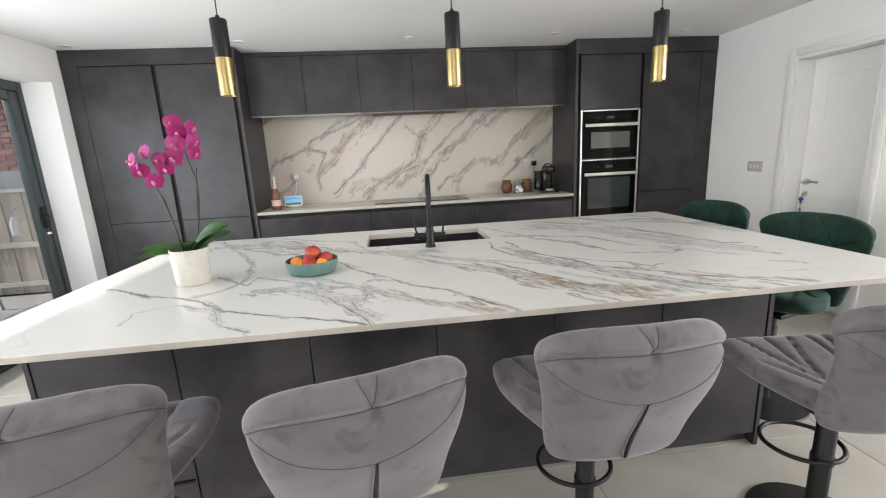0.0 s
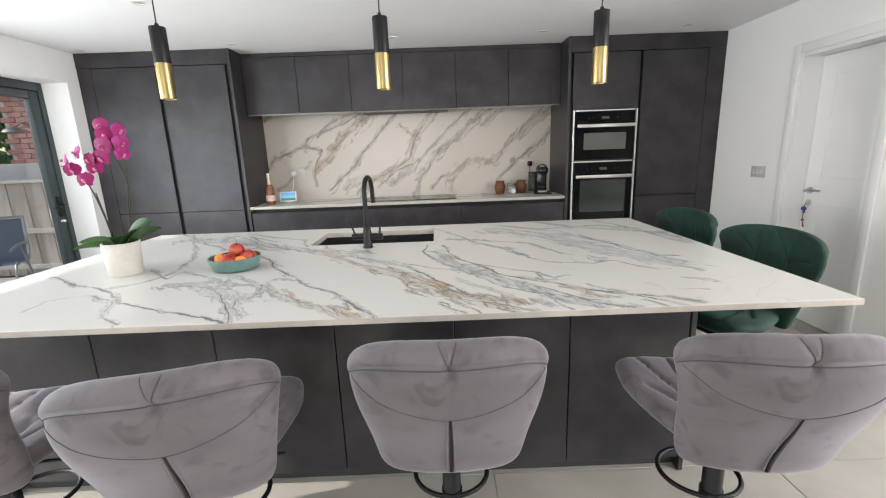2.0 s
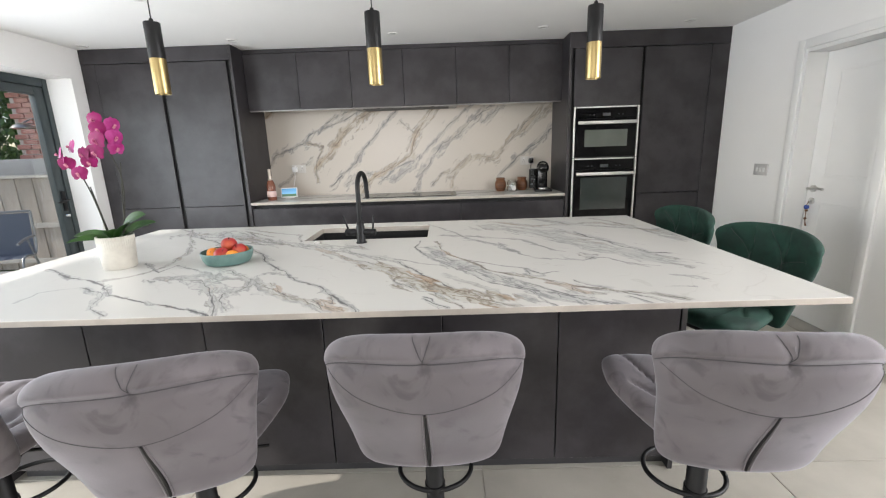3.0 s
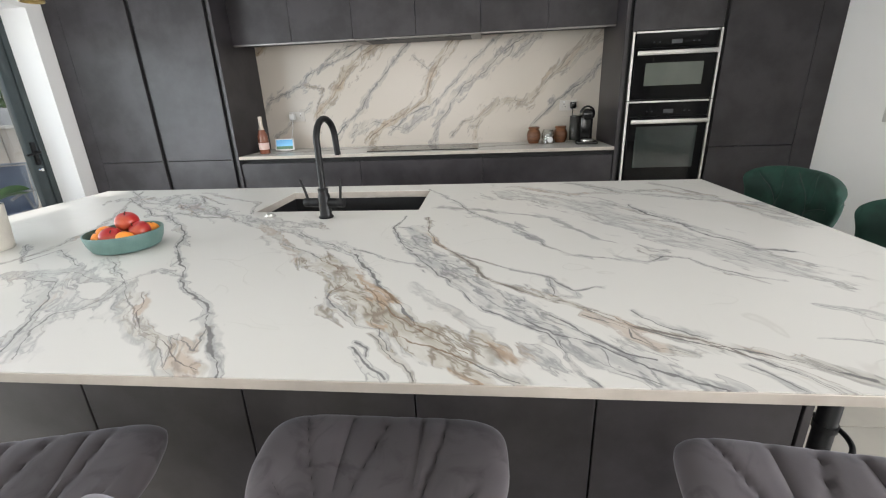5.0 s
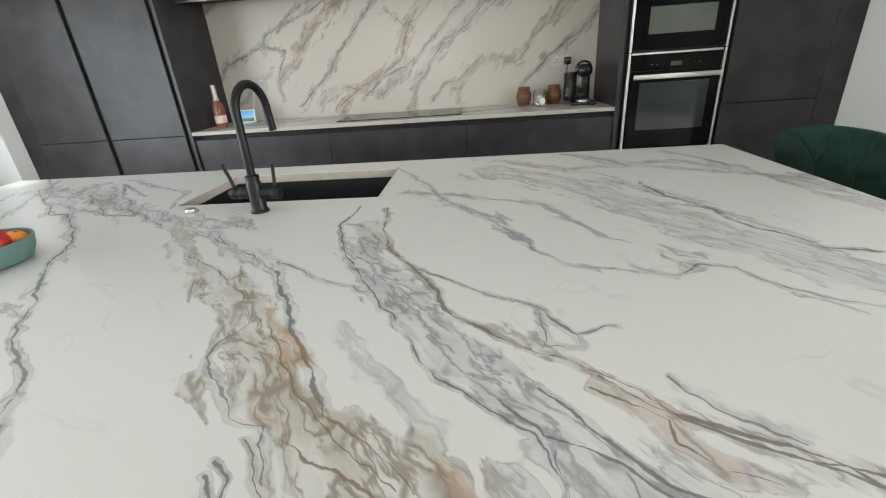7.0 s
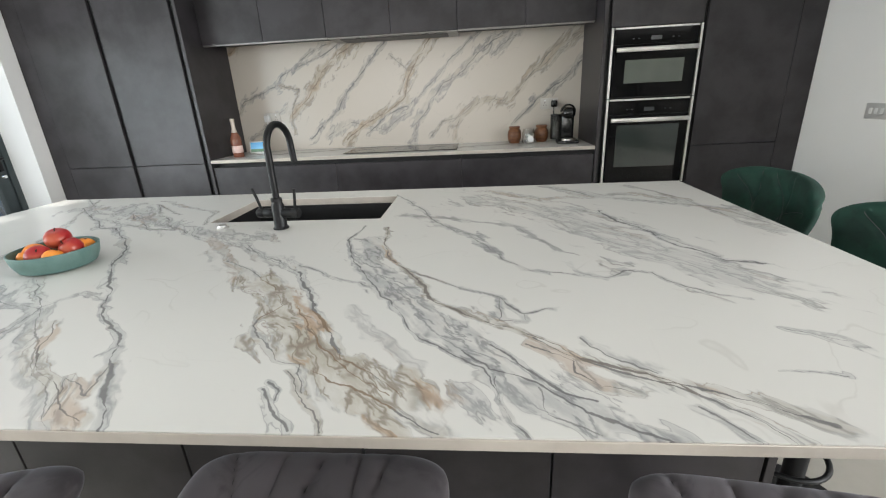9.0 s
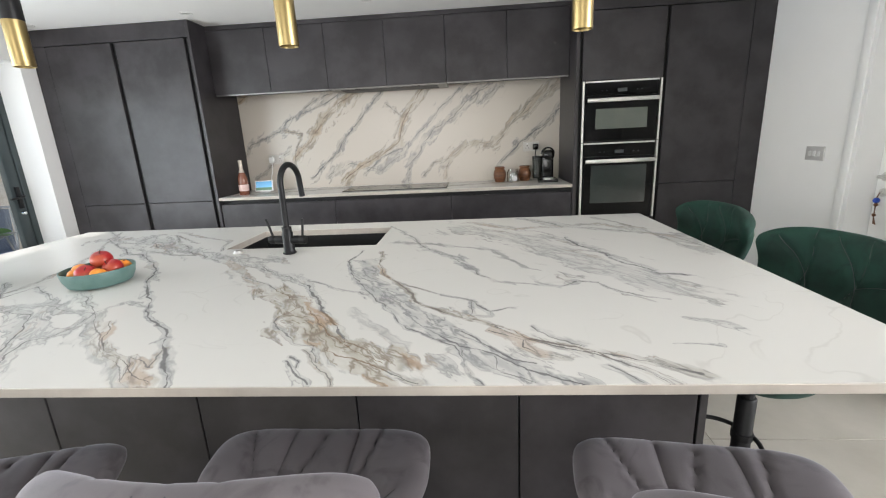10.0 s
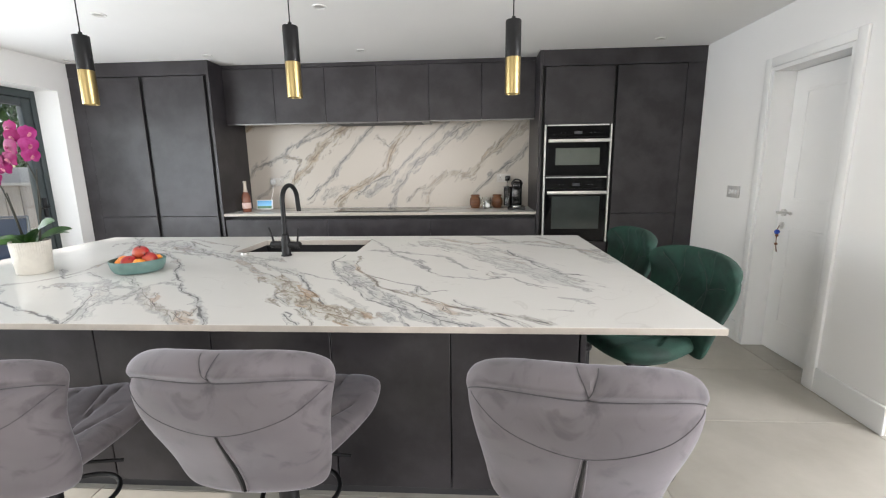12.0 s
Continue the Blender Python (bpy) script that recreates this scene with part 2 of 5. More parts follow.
ISLAND_VEINS_B = [
    ([(1.61, -2.28), (1.69, -2.4), (1.73, -2.49), (1.77, -2.55), (1.81, -2.61), (1.84, -2.66)], 0.022, 0.8, 0.1, 0.008),
    ([(1.55, -2.32), (1.65, -2.45), (1.68, -2.55), (1.75, -2.62), (1.8, -2.68), (1.85, -2.73), (1.89, -2.75), (1.95, -2.79)], 0.06, 0.9, 0.9, 0),
    ([(1.35, -2.18), (1.48, -2.27), (1.59, -2.37), (1.65, -2.47), (1.63, -2.52), (1.63, -2.56), (1.66, -2.6), (1.7, -2.64), (1.74, -2.68), (1.78, -2.7), (1.79, -2.73), (1.82, -2.77)], 0.018, 0.65, 0.7, 0.004),
    ([(1.79, -2.58), (1.84, -2.65), (1.85, -2.68), (1.91, -2.72), (1.95, -2.75), (1.98, -2.78)], 0.02, 0.6, 0.9, 0.004),
]
ISLAND_VEINS_C = [
    ([(1.68, -2.46), (1.75, -2.58), (1.81, -2.65), (1.88, -2.72), (1.92, -2.75), (1.96, -2.78)], 0.02, 0.7, 1, 0.004),
    ([(1.75, -2.75), (1.78, -2.77), (1.78, -2.79)], 0.018, 0.7, 0.1, 0.004),
    ([(1.75, -2.01), (1.8, -2.21), (1.88, -2.36), (1.95, -2.47), (2.0, -2.55), (2.05, -2.6), (2.09, -2.67), (2.14, -2.72), (2.18, -2.75), (2.22, -2.78)], 0.052, 0.75, 0.15, 0),
    ([(1.69, -1.86), (1.68, -2.02), (1.73, -2.17), (1.81, -2.32), (1.86, -2.41), (1.93, -2.52), (1.95, -2.57), (1.99, -2.61), (2.02, -2.65), (2.06, -2.68), (2.09, -2.71), (2.11, -2.75), (2.12, -2.77)], 0.016, 0.8, 0.1, 0.0048),
]
ISLAND_VEINS_D = [
    ([(1.78, -1.87), (1.79, -2.04), (1.83, -2.15), (1.91, -2.28), (1.96, -2.38), (1.98, -2.44), (2.04, -2.5), (2.1, -2.54), (2.15, -2.57), (2.2, -2.61), (2.24, -2.64), (2.26, -2.67), (2.31, -2.69), (2.35, -2.71), (2.39, -2.74), (2.41, -2.76)], 0.017, 0.85, 0.9, 0.0062),
    ([(2.18, -2.63), (2.22, -2.66), (2.25, -2.68), (2.25, -2.71), (2.28, -2.74), (2.32, -2.76)], 0.026, 0.8, 0.7, 0.0035),
    ([(1.92, -2.29), (2.04, -2.39), (2.09, -2.42), (2.14, -2.45), (2.18, -2.51), (2.24, -2.5)], 0.016, 0.7, 0.5, 0.005),
    ([(2.14, -2.45), (2.13, -2.54), (2.18, -2.54), (2.18, -2.51)], 0.02, 0.75, 0.1, 0.003),
    ([(2.28, -2.61), (2.29, -2.64), (2.32, -2.67), (2.37, -2.71)], 0.014, 0.6, 0.4, 0.0045),
]
ISLAND_VEINS_E = [
    ([(2.11, -2.63), (2.15, -2.69), (2.19, -2.73), (2.22, -2.76), (2.26, -2.78)], 0.02, 0.8, 0, 0.006),
    ([(2.12, -2.73), (2.15, -2.76), (2.17, -2.79)], 0.055, 0.6, 0, 0),
    ([(1.72, -1.35), (1.88, -1.67), (1.94, -1.84), (2.06, -2.01), (2.11, -2.08), (2.15, -2.2), (2.21, -2.29), (2.31, -2.31), (2.4, -2.34), (2.45, -2.3), (2.51, -2.32), (2.55, -2.4), (2.6, -2.44), (2.65, -2.46)], 0.02, 0.6, 0.1, 0.004),
    ([(1.96, -1.87), (2.09, -2.01), (2.14, -2.17)], 0.028, 0.7, 0.1, 0),
    ([(2.53, -1.73), (2.57, -1.87), (2.62, -2.0), (2.63, -2.08), (2.66, -2.13), (2.69, -2.17), (2.72, -2.24), (2.79, -2.27)], 0.024, 0.85, 0, 0.0085),
]
ISLAND_VEINS_F = [
    ([(2.11, -1.49), (2.32, -1.68), (2.43, -1.9), (2.54, -2.13), (2.63, -2.26), (2.72, -2.37)], 0.12, 0.42, 0.5, 0),
    ([(2.12, -1.32), (2.35, -1.52), (2.76, -1.46), (2.95, -1.77), (3.03, -1.98)], 0.05, 0.5, 0.9, 0.004),
    ([(2.4, -1.27), (2.63, -1.54), (2.9, -1.69), (3.0, -1.76)], 0.045, 0.6, 0.4, 0.006),
    ([(2.78, -1.3), (2.9, -1.57), (2.94, -1.89), (2.97, -2.05)], 0.03, 0.5, 0.6, 0.004),
    ([(1.81, -2.48), (1.88, -2.58), (1.95, -2.65), (1.99, -2.7)], 0.02, 0.28, 0.3, 0),
    ([(0.2, -1.44), (0.61, -1.8), (0.68, -1.8), (0.91, -2.03), (1.05, -2.26), (1.2, -2.44), (1.24, -2.51), (1.35, -2.6), (1.43, -2.7), (1.49, -2.78), (1.55, -2.85)], 0.024, 0.72, 0.3, 0.0075),
]
ISLAND_VEINS_G = [
    ([(0.61, -1.6), (0.94, -1.82), (1.2, -2.0), (1.4, -2.11), (1.55, -2.23)], 0.03, 0.45, 0.5, 0.0025),
    ([(1.16, -1.96), (1.4, -2.22), (1.59, -2.37), (1.7, -2.54)], 0.03, 0.35, 0.9, 0),
    ([(1.16, -2.54), (1.24, -2.65), (1.35, -2.74), (1.43, -2.8), (1.5, -2.84)], 0.04, 0.75, 1, 0.003),
    ([(1.43, -2.7), (1.46, -2.78), (1.38, -2.74), (1.44, -2.83)], 0.028, 0.6, 1, 0.003),
    ([(0.87, -2.3), (1.05, -2.47), (1.09, -2.57), (1.09, -2.63), (1.05, -2.65), (1.07, -2.73), (1.14, -2.82)], 0.035, 0.55, 0.6, 0.0035),
    ([(0.81, -2.47), (1.02, -2.61), (1.08, -2.6)], 0.06, 0.42, 0.1, 0),
    ([(1.05, -2.49), (1.09, -2.4), (1.2, -2.44)], 0.02, 0.5, 0.1, 0.0035),
]
ISLAND_VEINS_H = [
    ([(2.58, -1.84), (2.65, -2.06), (2.72, -2.2)], 0.03, 0.5, 0, 0.003),
    ([(0.04, -2.23), (0.24, -2.36), (0.43, -2.45), (0.61, -2.62), (0.75, -2.69), (0.86, -2.74), (0.96, -2.78), (1.06, -2.83), (1.12, -2.87)], 0.02, 0.85, 0.4, 0.0078),
    ([(0.43, -2.45), (0.52, -2.39), (0.56, -2.33), (0.58, -2.24), (0.53, -2.03), (0.41, -1.75), (0.12, -1.26)], 0.026, 0.6, 0.9, 0.0035),
    ([(0.44, -2.54), (0.59, -2.62), (0.66, -2.77), (0.76, -2.84)], 0.02, 0.6, 0, 0.005),
    ([(0.74, -2.44), (0.87, -2.49), (1.02, -2.68), (1.12, -2.86)], 0.034, 0.65, 0.6, 0.0045),
    ([(0.67, -2.43), (0.85, -2.41), (1.06, -2.49), (1.31, -2.72), (1.46, -2.85)], 0.055, 0.45, 0.4, 0.003),
]
ISLAND_VEINS_I = [
    ([(0.43, -2.17), (0.61, -2.34), (0.62, -2.23), (0.82, -2.37)], 0.016, 0.6, 0.2, 0.004),
    ([(0.24, -1.39), (0.41, -1.63), (0.86, -1.84), (0.95, -1.75)], 0.022, 0.5, 0.2, 0.0035),
    ([(0.34, -2.68), (0.32, -2.58), (0.43, -2.53)], 0.014, 0.3, 0.2, 0.002),
]
SPLASH_VEINS_A = [
    ([(-0.07, 1.21), (0.04, 1.35), (0.33, 1.46), (0.42, 1.56), (0.72, 1.66), (0.96, 1.77)], 0.045, 0.8, 0.3, 0.006375),
    ([(0.38, 1.48), (0.54, 1.43), (0.45, 1.24), (0.45, 1.07)], 0.03, 0.7, 0.8, 0.0045),
    ([(0.45, 1.22), (0.63, 1.37), (0.77, 1.56), (0.93, 1.69), (1.1, 1.77)], 0.0825, 0.75, 0.9, 0.0045),
    ([(0.58, 1.01), (0.88, 1.26), (1.01, 1.43), (1.17, 1.59), (1.34, 1.78)], 0.039, 0.85, 0.3, 0.006375),
    ([(0.93, 1.0), (1.13, 1.13), (1.34, 1.22), (1.48, 1.34), (1.51, 1.48), (1.62, 1.65), (1.74, 1.81)], 0.063, 0.85, 0.9, 0.00675),
    ([(1.12, 1.03), (1.29, 1.17), (1.55, 1.29), (1.71, 1.42), (1.86, 1.59), (2.0, 1.71), (2.12, 1.8)], 0.039, 0.75, 0.1, 0.0045),
]
SPLASH_VEINS_B = [
    ([(1.53, 0.94), (1.57, 1.13), (1.7, 1.28), (1.81, 1.42), (2.0, 1.52), (2.1, 1.64), (2.31, 1.76)], 0.0675, 0.7, 0.4, 0.004875),
    ([(1.89, 0.97), (1.95, 1.15), (2.06, 1.24), (2.24, 1.28), (2.34, 1.25), (2.48, 1.37), (2.66, 1.59), (2.93, 1.76)], 0.06, 0.6, 0.9, 0.00375),
    ([(2.42, 1.08), (2.6, 1.26), (2.76, 1.37), (2.86, 1.45), (2.96, 1.54)], 0.054, 0.9, 0.1, 0.007125),
    ([(2.59, 1.49), (2.79, 1.64), (2.93, 1.72)], 0.075, 0.6, 0.7, 0.003),
    ([(-0.02, 1.75), (0.08, 1.8)], 0.0375, 0.9, 1, 0.0045),
    ([(0.75, 1.03), (0.97, 1.14), (1.28, 1.06), (1.49, 1.2)], 0.075, 0.5, 0.2, 0.003),
    ([(0.04, 1.03), (0.23, 1.18), (0.41, 1.29)], 0.033, 0.5, 0.4, 0.00375),
]
SPLASH_VEINS_C = [
    ([(0.59, 1.66), (0.73, 1.74), (0.94, 1.8)], 0.036, 0.6, 0.5, 0.00375),
    ([(1.69, 0.99), (1.79, 1.11), (1.95, 1.15)], 0.045, 0.6, 0.8, 0.00375),
    ([(1.37, 1.66), (1.51, 1.54), (1.43, 1.36)], 0.03, 0.5, 0.9, 0.003),
    ([(2.22, 1.62), (2.35, 1.72), (2.47, 1.78)], 0.045, 0.5, 0.4, 0.003),
]
FRONT_VEINS_A = [
    ([(2.19, -2.61), (2.24, -2.66), (2.29, -2.69), (2.36, -2.73), (2.42, -2.75), (2.5, -2.79), (2.56, -2.83)], 0.02, 0.75, 0.8, 0.0055),
    ([(2.36, -2.73), (2.41, -2.76), (2.46, -2.81), (2.49, -2.86)], 0.022, 0.7, 0.7, 0.0045),
    ([(2.4, -2.79), (2.43, -2.83), (2.45, -2.86)], 0.014, 0.6, 0.3, 0.0035),
    ([(2.06, -2.65), (2.1, -2.71), (2.18, -2.74), (2.24, -2.8), (2.29, -2.83), (2.34, -2.86)], 0.024, 0.85, 0, 0.0048),
    ([(2.11, -2.73), (2.12, -2.78), (2.14, -2.82), (2.16, -2.86)], 0.016, 0.7, 0.1, 0.0045),
    ([(2.18, -2.75), (2.19, -2.81), (2.26, -2.84)], 0.035, 0.5, 0, 0.003),
    ([(2.64, -2.58), (2.68, -2.6), (2.72, -2.62)], 0.035, 0.5, 0, 0.003),
]
FRONT_VEINS_B = [
    ([(2.56, -2.71), (2.6, -2.71), (2.64, -2.72)], 0.01, 0.6, 0.2, 0.003),
    ([(1.81, -2.72), (1.88, -2.75), (1.96, -2.8), (2.03, -2.85)], 0.026, 0.85, 0.7, 0.0055),
    ([(1.75, -2.77), (1.79, -2.82), (1.83, -2.85)], 0.022, 0.75, 0, 0.0045),
    ([(1.77, -2.72), (1.83, -2.79), (1.88, -2.85)], 0.018, 0.7, 1, 0.003),
    ([(1.86, -2.74), (1.93, -2.8), (1.98, -2.85)], 0.03, 0.8, 1, 0),
]
M_island = marble("marble_island", (0, 1), FRONT_VEINS_A + FRONT_VEINS_B + ISLAND_VEINS_A + ISLAND_VEINS_B + ISLAND_VEINS_C + ISLAND_VEINS_D + ISLAND_VEINS_E + ISLAND_VEINS_F + ISLAND_VEINS_G + ISLAND_VEINS_H + ISLAND_VEINS_I, seed=3.1)
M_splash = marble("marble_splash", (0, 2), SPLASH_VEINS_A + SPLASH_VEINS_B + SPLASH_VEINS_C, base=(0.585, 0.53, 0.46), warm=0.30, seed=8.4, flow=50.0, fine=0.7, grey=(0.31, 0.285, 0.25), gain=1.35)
M_counter = marble("marble_counter", (0, 1), [([(0.0, 0.1), (1.0, 0.45), (1.8, 0.2), (2.9, 0.5)], 0.08, 0.6, 0.6, 0.006)], seed=5.0)
M_edge = mixed("slab_edge", (0.43, 0.385, 0.335), (0.50, 0.455, 0.40), 14, 0.4, 0.5)
M_cab = mixed("concrete_grey_laminate", (0.025, 0.0225, 0.0243), (0.043, 0.039, 0.0425), 4.2, 0.30, 0.44, bump=0.06, bump_scale=160, lo=0.40, hi=0.60)
M_cab.node_tree.nodes["Principled BSDF"].inputs["Specular IOR Level"].default_value = 0.42
M_gap = mixed("black_recess", (0.003, 0.003, 0.003), (0.005, 0.005, 0.005), 5, 0.6)
M_carcass = mixed("dark_carcass", (0.03, 0.03, 0.032), (0.04, 0.04, 0.042), 5, 0.5)
M_wall = mixed("white_wall_paint", (0.86, 0.855, 0.84), (0.885, 0.88, 0.865), 1.3, 0.75, 0.85, bump=0.06, bump_scale=220)
M_ceiling = mixed("white_ceiling_paint", (0.865, 0.86, 0.845), (0.89, 0.885, 0.87), 1.0, 0.8, 0.9, bump=0.04, bump_scale=220)
M_gloss = mixed("white_satin_paint", (0.80, 0.80, 0.79), (0.83, 0.83, 0.82), 2.0, 0.30, 0.38)
M_tile = mixed("beige_porcelain_tile", (0.345, 0.325, 0.28), (0.42, 0.40, 0.35), 2.4, 0.34, 0.48, bump=0.05, bump_scale=60, per_object=0.04)
M_grout = mixed("pale_grout", (0.42, 0.40, 0.35), (0.47, 0.445, 0.39), 20, 0.9)
M_velvet = mixed("grey_velvet", (0.107, 0.095, 0.101), (0.148, 0.132, 0.140), 3.2, 0.75, 0.9, smudge=0.55, sheen=0.50, sheen_tint=(0.85, 0.84, 0.92), bump=0.10, bump_scale=420, detail=3, lo=0.40, hi=0.62)
M_green = mixed("green_velvet", (0.002, 0.020, 0.013), (0.005, 0.038, 0.025), 7, 0.75, 0.9, smudge=0.4, sheen=0.06, sheen_tint=(0.35, 0.8, 0.65), bump=0.10, bump_scale=420, detail=3, lo=0.40, hi=0.62)
M_seam = mixed("dark_seam", (0.05, 0.048, 0.052), (0.07, 0.068, 0.072), 30, 0.8)
M_black = mixed("matt_black_metal", (0.006, 0.006, 0.0065), (0.010, 0.010, 0.011), 12, 0.38, 0.5, bump=0.03, bump_scale=300)
M_sink = mixed("black_composite", (0.006, 0.006, 0.0065), (0.011, 0.011, 0.012), 30, 0.5, 0.6, bump=0.08, bump_scale=400)
M_brass = mixed("brushed_brass", (0.33, 0.25, 0.115), (0.40, 0.305, 0.14), 6, 0.30, 0.40, metal=1.0, stretch=(1, 1, 0.05), bump=0.03, bump_scale=200)
M_steel = mixed("brushed_steel", (0.60, 0.59, 0.57), (0.70, 0.69, 0.67), 8, 0.26, 0.36, metal=1.0, stretch=(0.1, 1, 1))
M_hoodtrim = mixed("dark_brushed_steel", (0.20, 0.195, 0.19), (0.27, 0.265, 0.26), 8, 0.30, 0.40, metal=1.0, stretch=(0.1, 1, 1))
M_chrome = mixed("chrome", (0.75, 0.75, 0.75), (0.80, 0.80, 0.80), 4, 0.08, 0.14, metal=1.0)
M_ovenglass = mixed("black_oven_glass", (0.002, 0.002, 0.0025), (0.003, 0.003, 0.0035), 4, 0.04, 0.07)
M_ovenglass.node_tree.nodes["Principled BSDF"].inputs["Specular IOR Level"].default_value = 0.13
M_ovenwindow = mixed("oven_window", (0.014, 0.023, 0.021), (0.022, 0.033, 0.030), 2, 0.05, 0.08)
# pale base colour carries the bright room mirrored in the compact oven's window
M_ovenreflect = mixed("oven_window_reflection", (0.10, 0.115, 0.098), (0.13, 0.145, 0.125), 2, 0.06, 0.10)
M_display = mixed("dim_display", (0.05, 0.055, 0.06), (0.06, 0.065, 0.07), 4, 0.2)
M_anthracite = mixed("anthracite_aluminium", (0.035, 0.048, 0.052), (0.045, 0.060, 0.064), 6, 0.35, 0.45)
M_ceramic = mixed("cream_ceramic", (0.52, 0.49, 0.43), (0.60, 0.57, 0.50), 18, 0.45, 0.55, bump=0.08, bump_scale=90)
M_bowl = mixed("sage_glaze", (0.085, 0.160, 0.145), (0.12, 0.205, 0.185), 20, 0.42, 0.5)
M_apple = mixed("apple_skin", (0.36, 0.015, 0.018), (0.52, 0.13, 0.05), 9, 0.28, 0.35, stretch=(1, 1, 0.4), lo=0.45, hi=0.75)
M_orange = mixed("orange_peel", (0.80, 0.24, 0.02), (0.86, 0.31, 0.04), 30, 0.4, 0.5, bump=0.25, bump_scale=320)
M_stem = mixed("brown_stem", (0.020, 0.020, 0.014), (0.042, 0.040, 0.026), 30, 0.6)
M_leaf = mixed("orchid_leaf", (0.022, 0.080, 0.016), (0.075, 0.19, 0.032), 8, 0.32, 0.42)
M_petal = mixed("magenta_petal", (0.18, 0.001, 0.062), (0.29, 0.003, 0.118), 26, 0.55, 0.65)
M_petal_pale = mixed("pale_magenta_petal", (0.30, 0.010, 0.13), (0.42, 0.06, 0.24), 26, 0.55, 0.65)
for m_ in (M_petal, M_petal_pale, M_black):
    m_.node_tree.nodes["Principled BSDF"].inputs["Specular IOR Level"].default_value = 0.3
M_lip = mixed("orchid_lip", (0.30, 0.006, 0.11), (0.62, 0.26, 0.32), 60, 0.5)
M_soil = mixed("bark_compost", (0.05, 0.03, 0.018), (0.11, 0.075, 0.045), 60, 0.9, bump=0.4)
M_bottle = mixed("rose_wine_glass", (0.20, 0.075, 0.045), (0.25, 0.095, 0.06), 5, 0.10, 0.14)
M_foil = mixed("pale_foil", (0.52, 0.45, 0.38), (0.60, 0.53, 0.46), 40, 0.3, 0.4, metal=0.4, bump=0.2)
M_label = mixed("pink_label", (0.72, 0.50, 0.45), (0.80, 0.62, 0.56), 30, 0.6)
M_plastic = mixed("white_plastic", (0.74, 0.74, 0.73), (0.78, 0.78, 0.77), 8, 0.35, 0.42)
M_greyplate = mixed("satin_switch_plate", (0.62, 0.61, 0.60), (0.68, 0.67, 0.66), 8, 0.35, 0.42, metal=0.3)
M_wood = mixed("turned_wood", (0.085, 0.032, 0.013), (0.20, 0.080, 0.030), 12, 0.35, 0.45, stretch=(1, 1, 4))
M_blackplastic = mixed("gloss_black_plastic", (0.005, 0.005, 0.005), (0.009, 0.009, 0.009), 8, 0.14, 0.22)
M_spot = mixed("white_downlight", (0.72, 0.71, 0.69), (0.76, 0.75, 0.73), 8, 0.4)
M_spotlens = mixed("frosted_lens", (0.45, 0.44, 0.42), (0.52, 0.51, 0.49), 8, 0.3)
M_brick = mixed("red_brick", (0.33, 0.14, 0.12), (0.45, 0.21, 0.17), 9, 0.85, bump=0.3, per_object=0.18)
M_mortar = mixed("mortar", (0.42, 0.39, 0.36), (0.50, 0.47, 0.43), 20, 0.9)
M_fence = mixed("weathered_fence", (0.40, 0.34, 0.28), (0.54, 0.47, 0.40), 4, 0.85, stretch=(6, 6, 0.7), bump=0.2, per_object=0.10)
M_fencecap = mixed("pale_timber", (0.50, 0.46, 0.40), (0.60, 0.56, 0.50), 9, 0.8, bump=0.15)
M_paving = mixed("grey_paving", (0.36, 0.35, 0.34), (0.46, 0.45, 0.43), 3, 0.85, bump=0.2, per_object=0.05)
M_foliage = mixed("ivy_leaf", (0.06, 0.14, 0.035), (0.14, 0.26, 0.07), 12, 0.45, per_object=0.2)
M_sling = mixed("blue_grey_sling", (0.19, 0.22, 0.28), (0.24, 0.27, 0.34), 60, 0.8, bump=0.2)
M_tube = mixed("grey_tube", (0.28, 0.29, 0.30), (0.34, 0.35, 0.36), 9, 0.4, metal=0.6)
M_roof = mixed("slate_roof", (0.16, 0.16, 0.17), (0.22, 0.22, 0.23), 9, 0.8)
M_blue = mixed("blue_bead", (0.02, 0.06, 0.35), (0.05, 0.10, 0.45), 40, 0.15)
M_grass = mixed("lawn", (0.05, 0.10, 0.025), (0.09, 0.15, 0.04), 6, 0.9)
M_socketgrey = mixed("socket_plate", (0.56, 0.53, 0.49), (0.60, 0.57, 0.53), 8, 0.35)


def glass_material(name, colour, rough=0.0):
    m, n, l, p = material(name)
    p.inputs["Base Color"].default_value = (*colour, 1)
    p.inputs["Transmission Weight"].default_value = 1.0
    p.inputs["Roughness"].default_value = rough
    p.inputs["IOR"].default_value = 1.45
    return m


def pane_material(name):
    """Thin clear pane: see-through with a weak mirror on it."""
    m, n, l, p = material(name)
    n.remove(p)
    tr, gl, mx = n.new("ShaderNodeBsdfTransparent"), n.new("ShaderNodeBsdfGlossy"), n.new("ShaderNodeMixShader")
    gl.inputs["Roughness"].default_value = 0.02
    tr.inputs[0].default_value = (0.93, 0.95, 0.95, 1)
    mx.inputs[0].default_value = 0.05
    l.new(tr.outputs[0], mx.inputs[1])
    l.new(gl.outputs[0], mx.inputs[2])
    l.new(mx.outputs[0], n["Material Output"].inputs[0])
    return m


M_jar = glass_material("clear_glass", (0.95, 0.97, 0.97))
M_tank = glass_material("smoky_plastic", (0.10, 0.105, 0.11), 0.05)
M_pane = pane_material("window_pane")


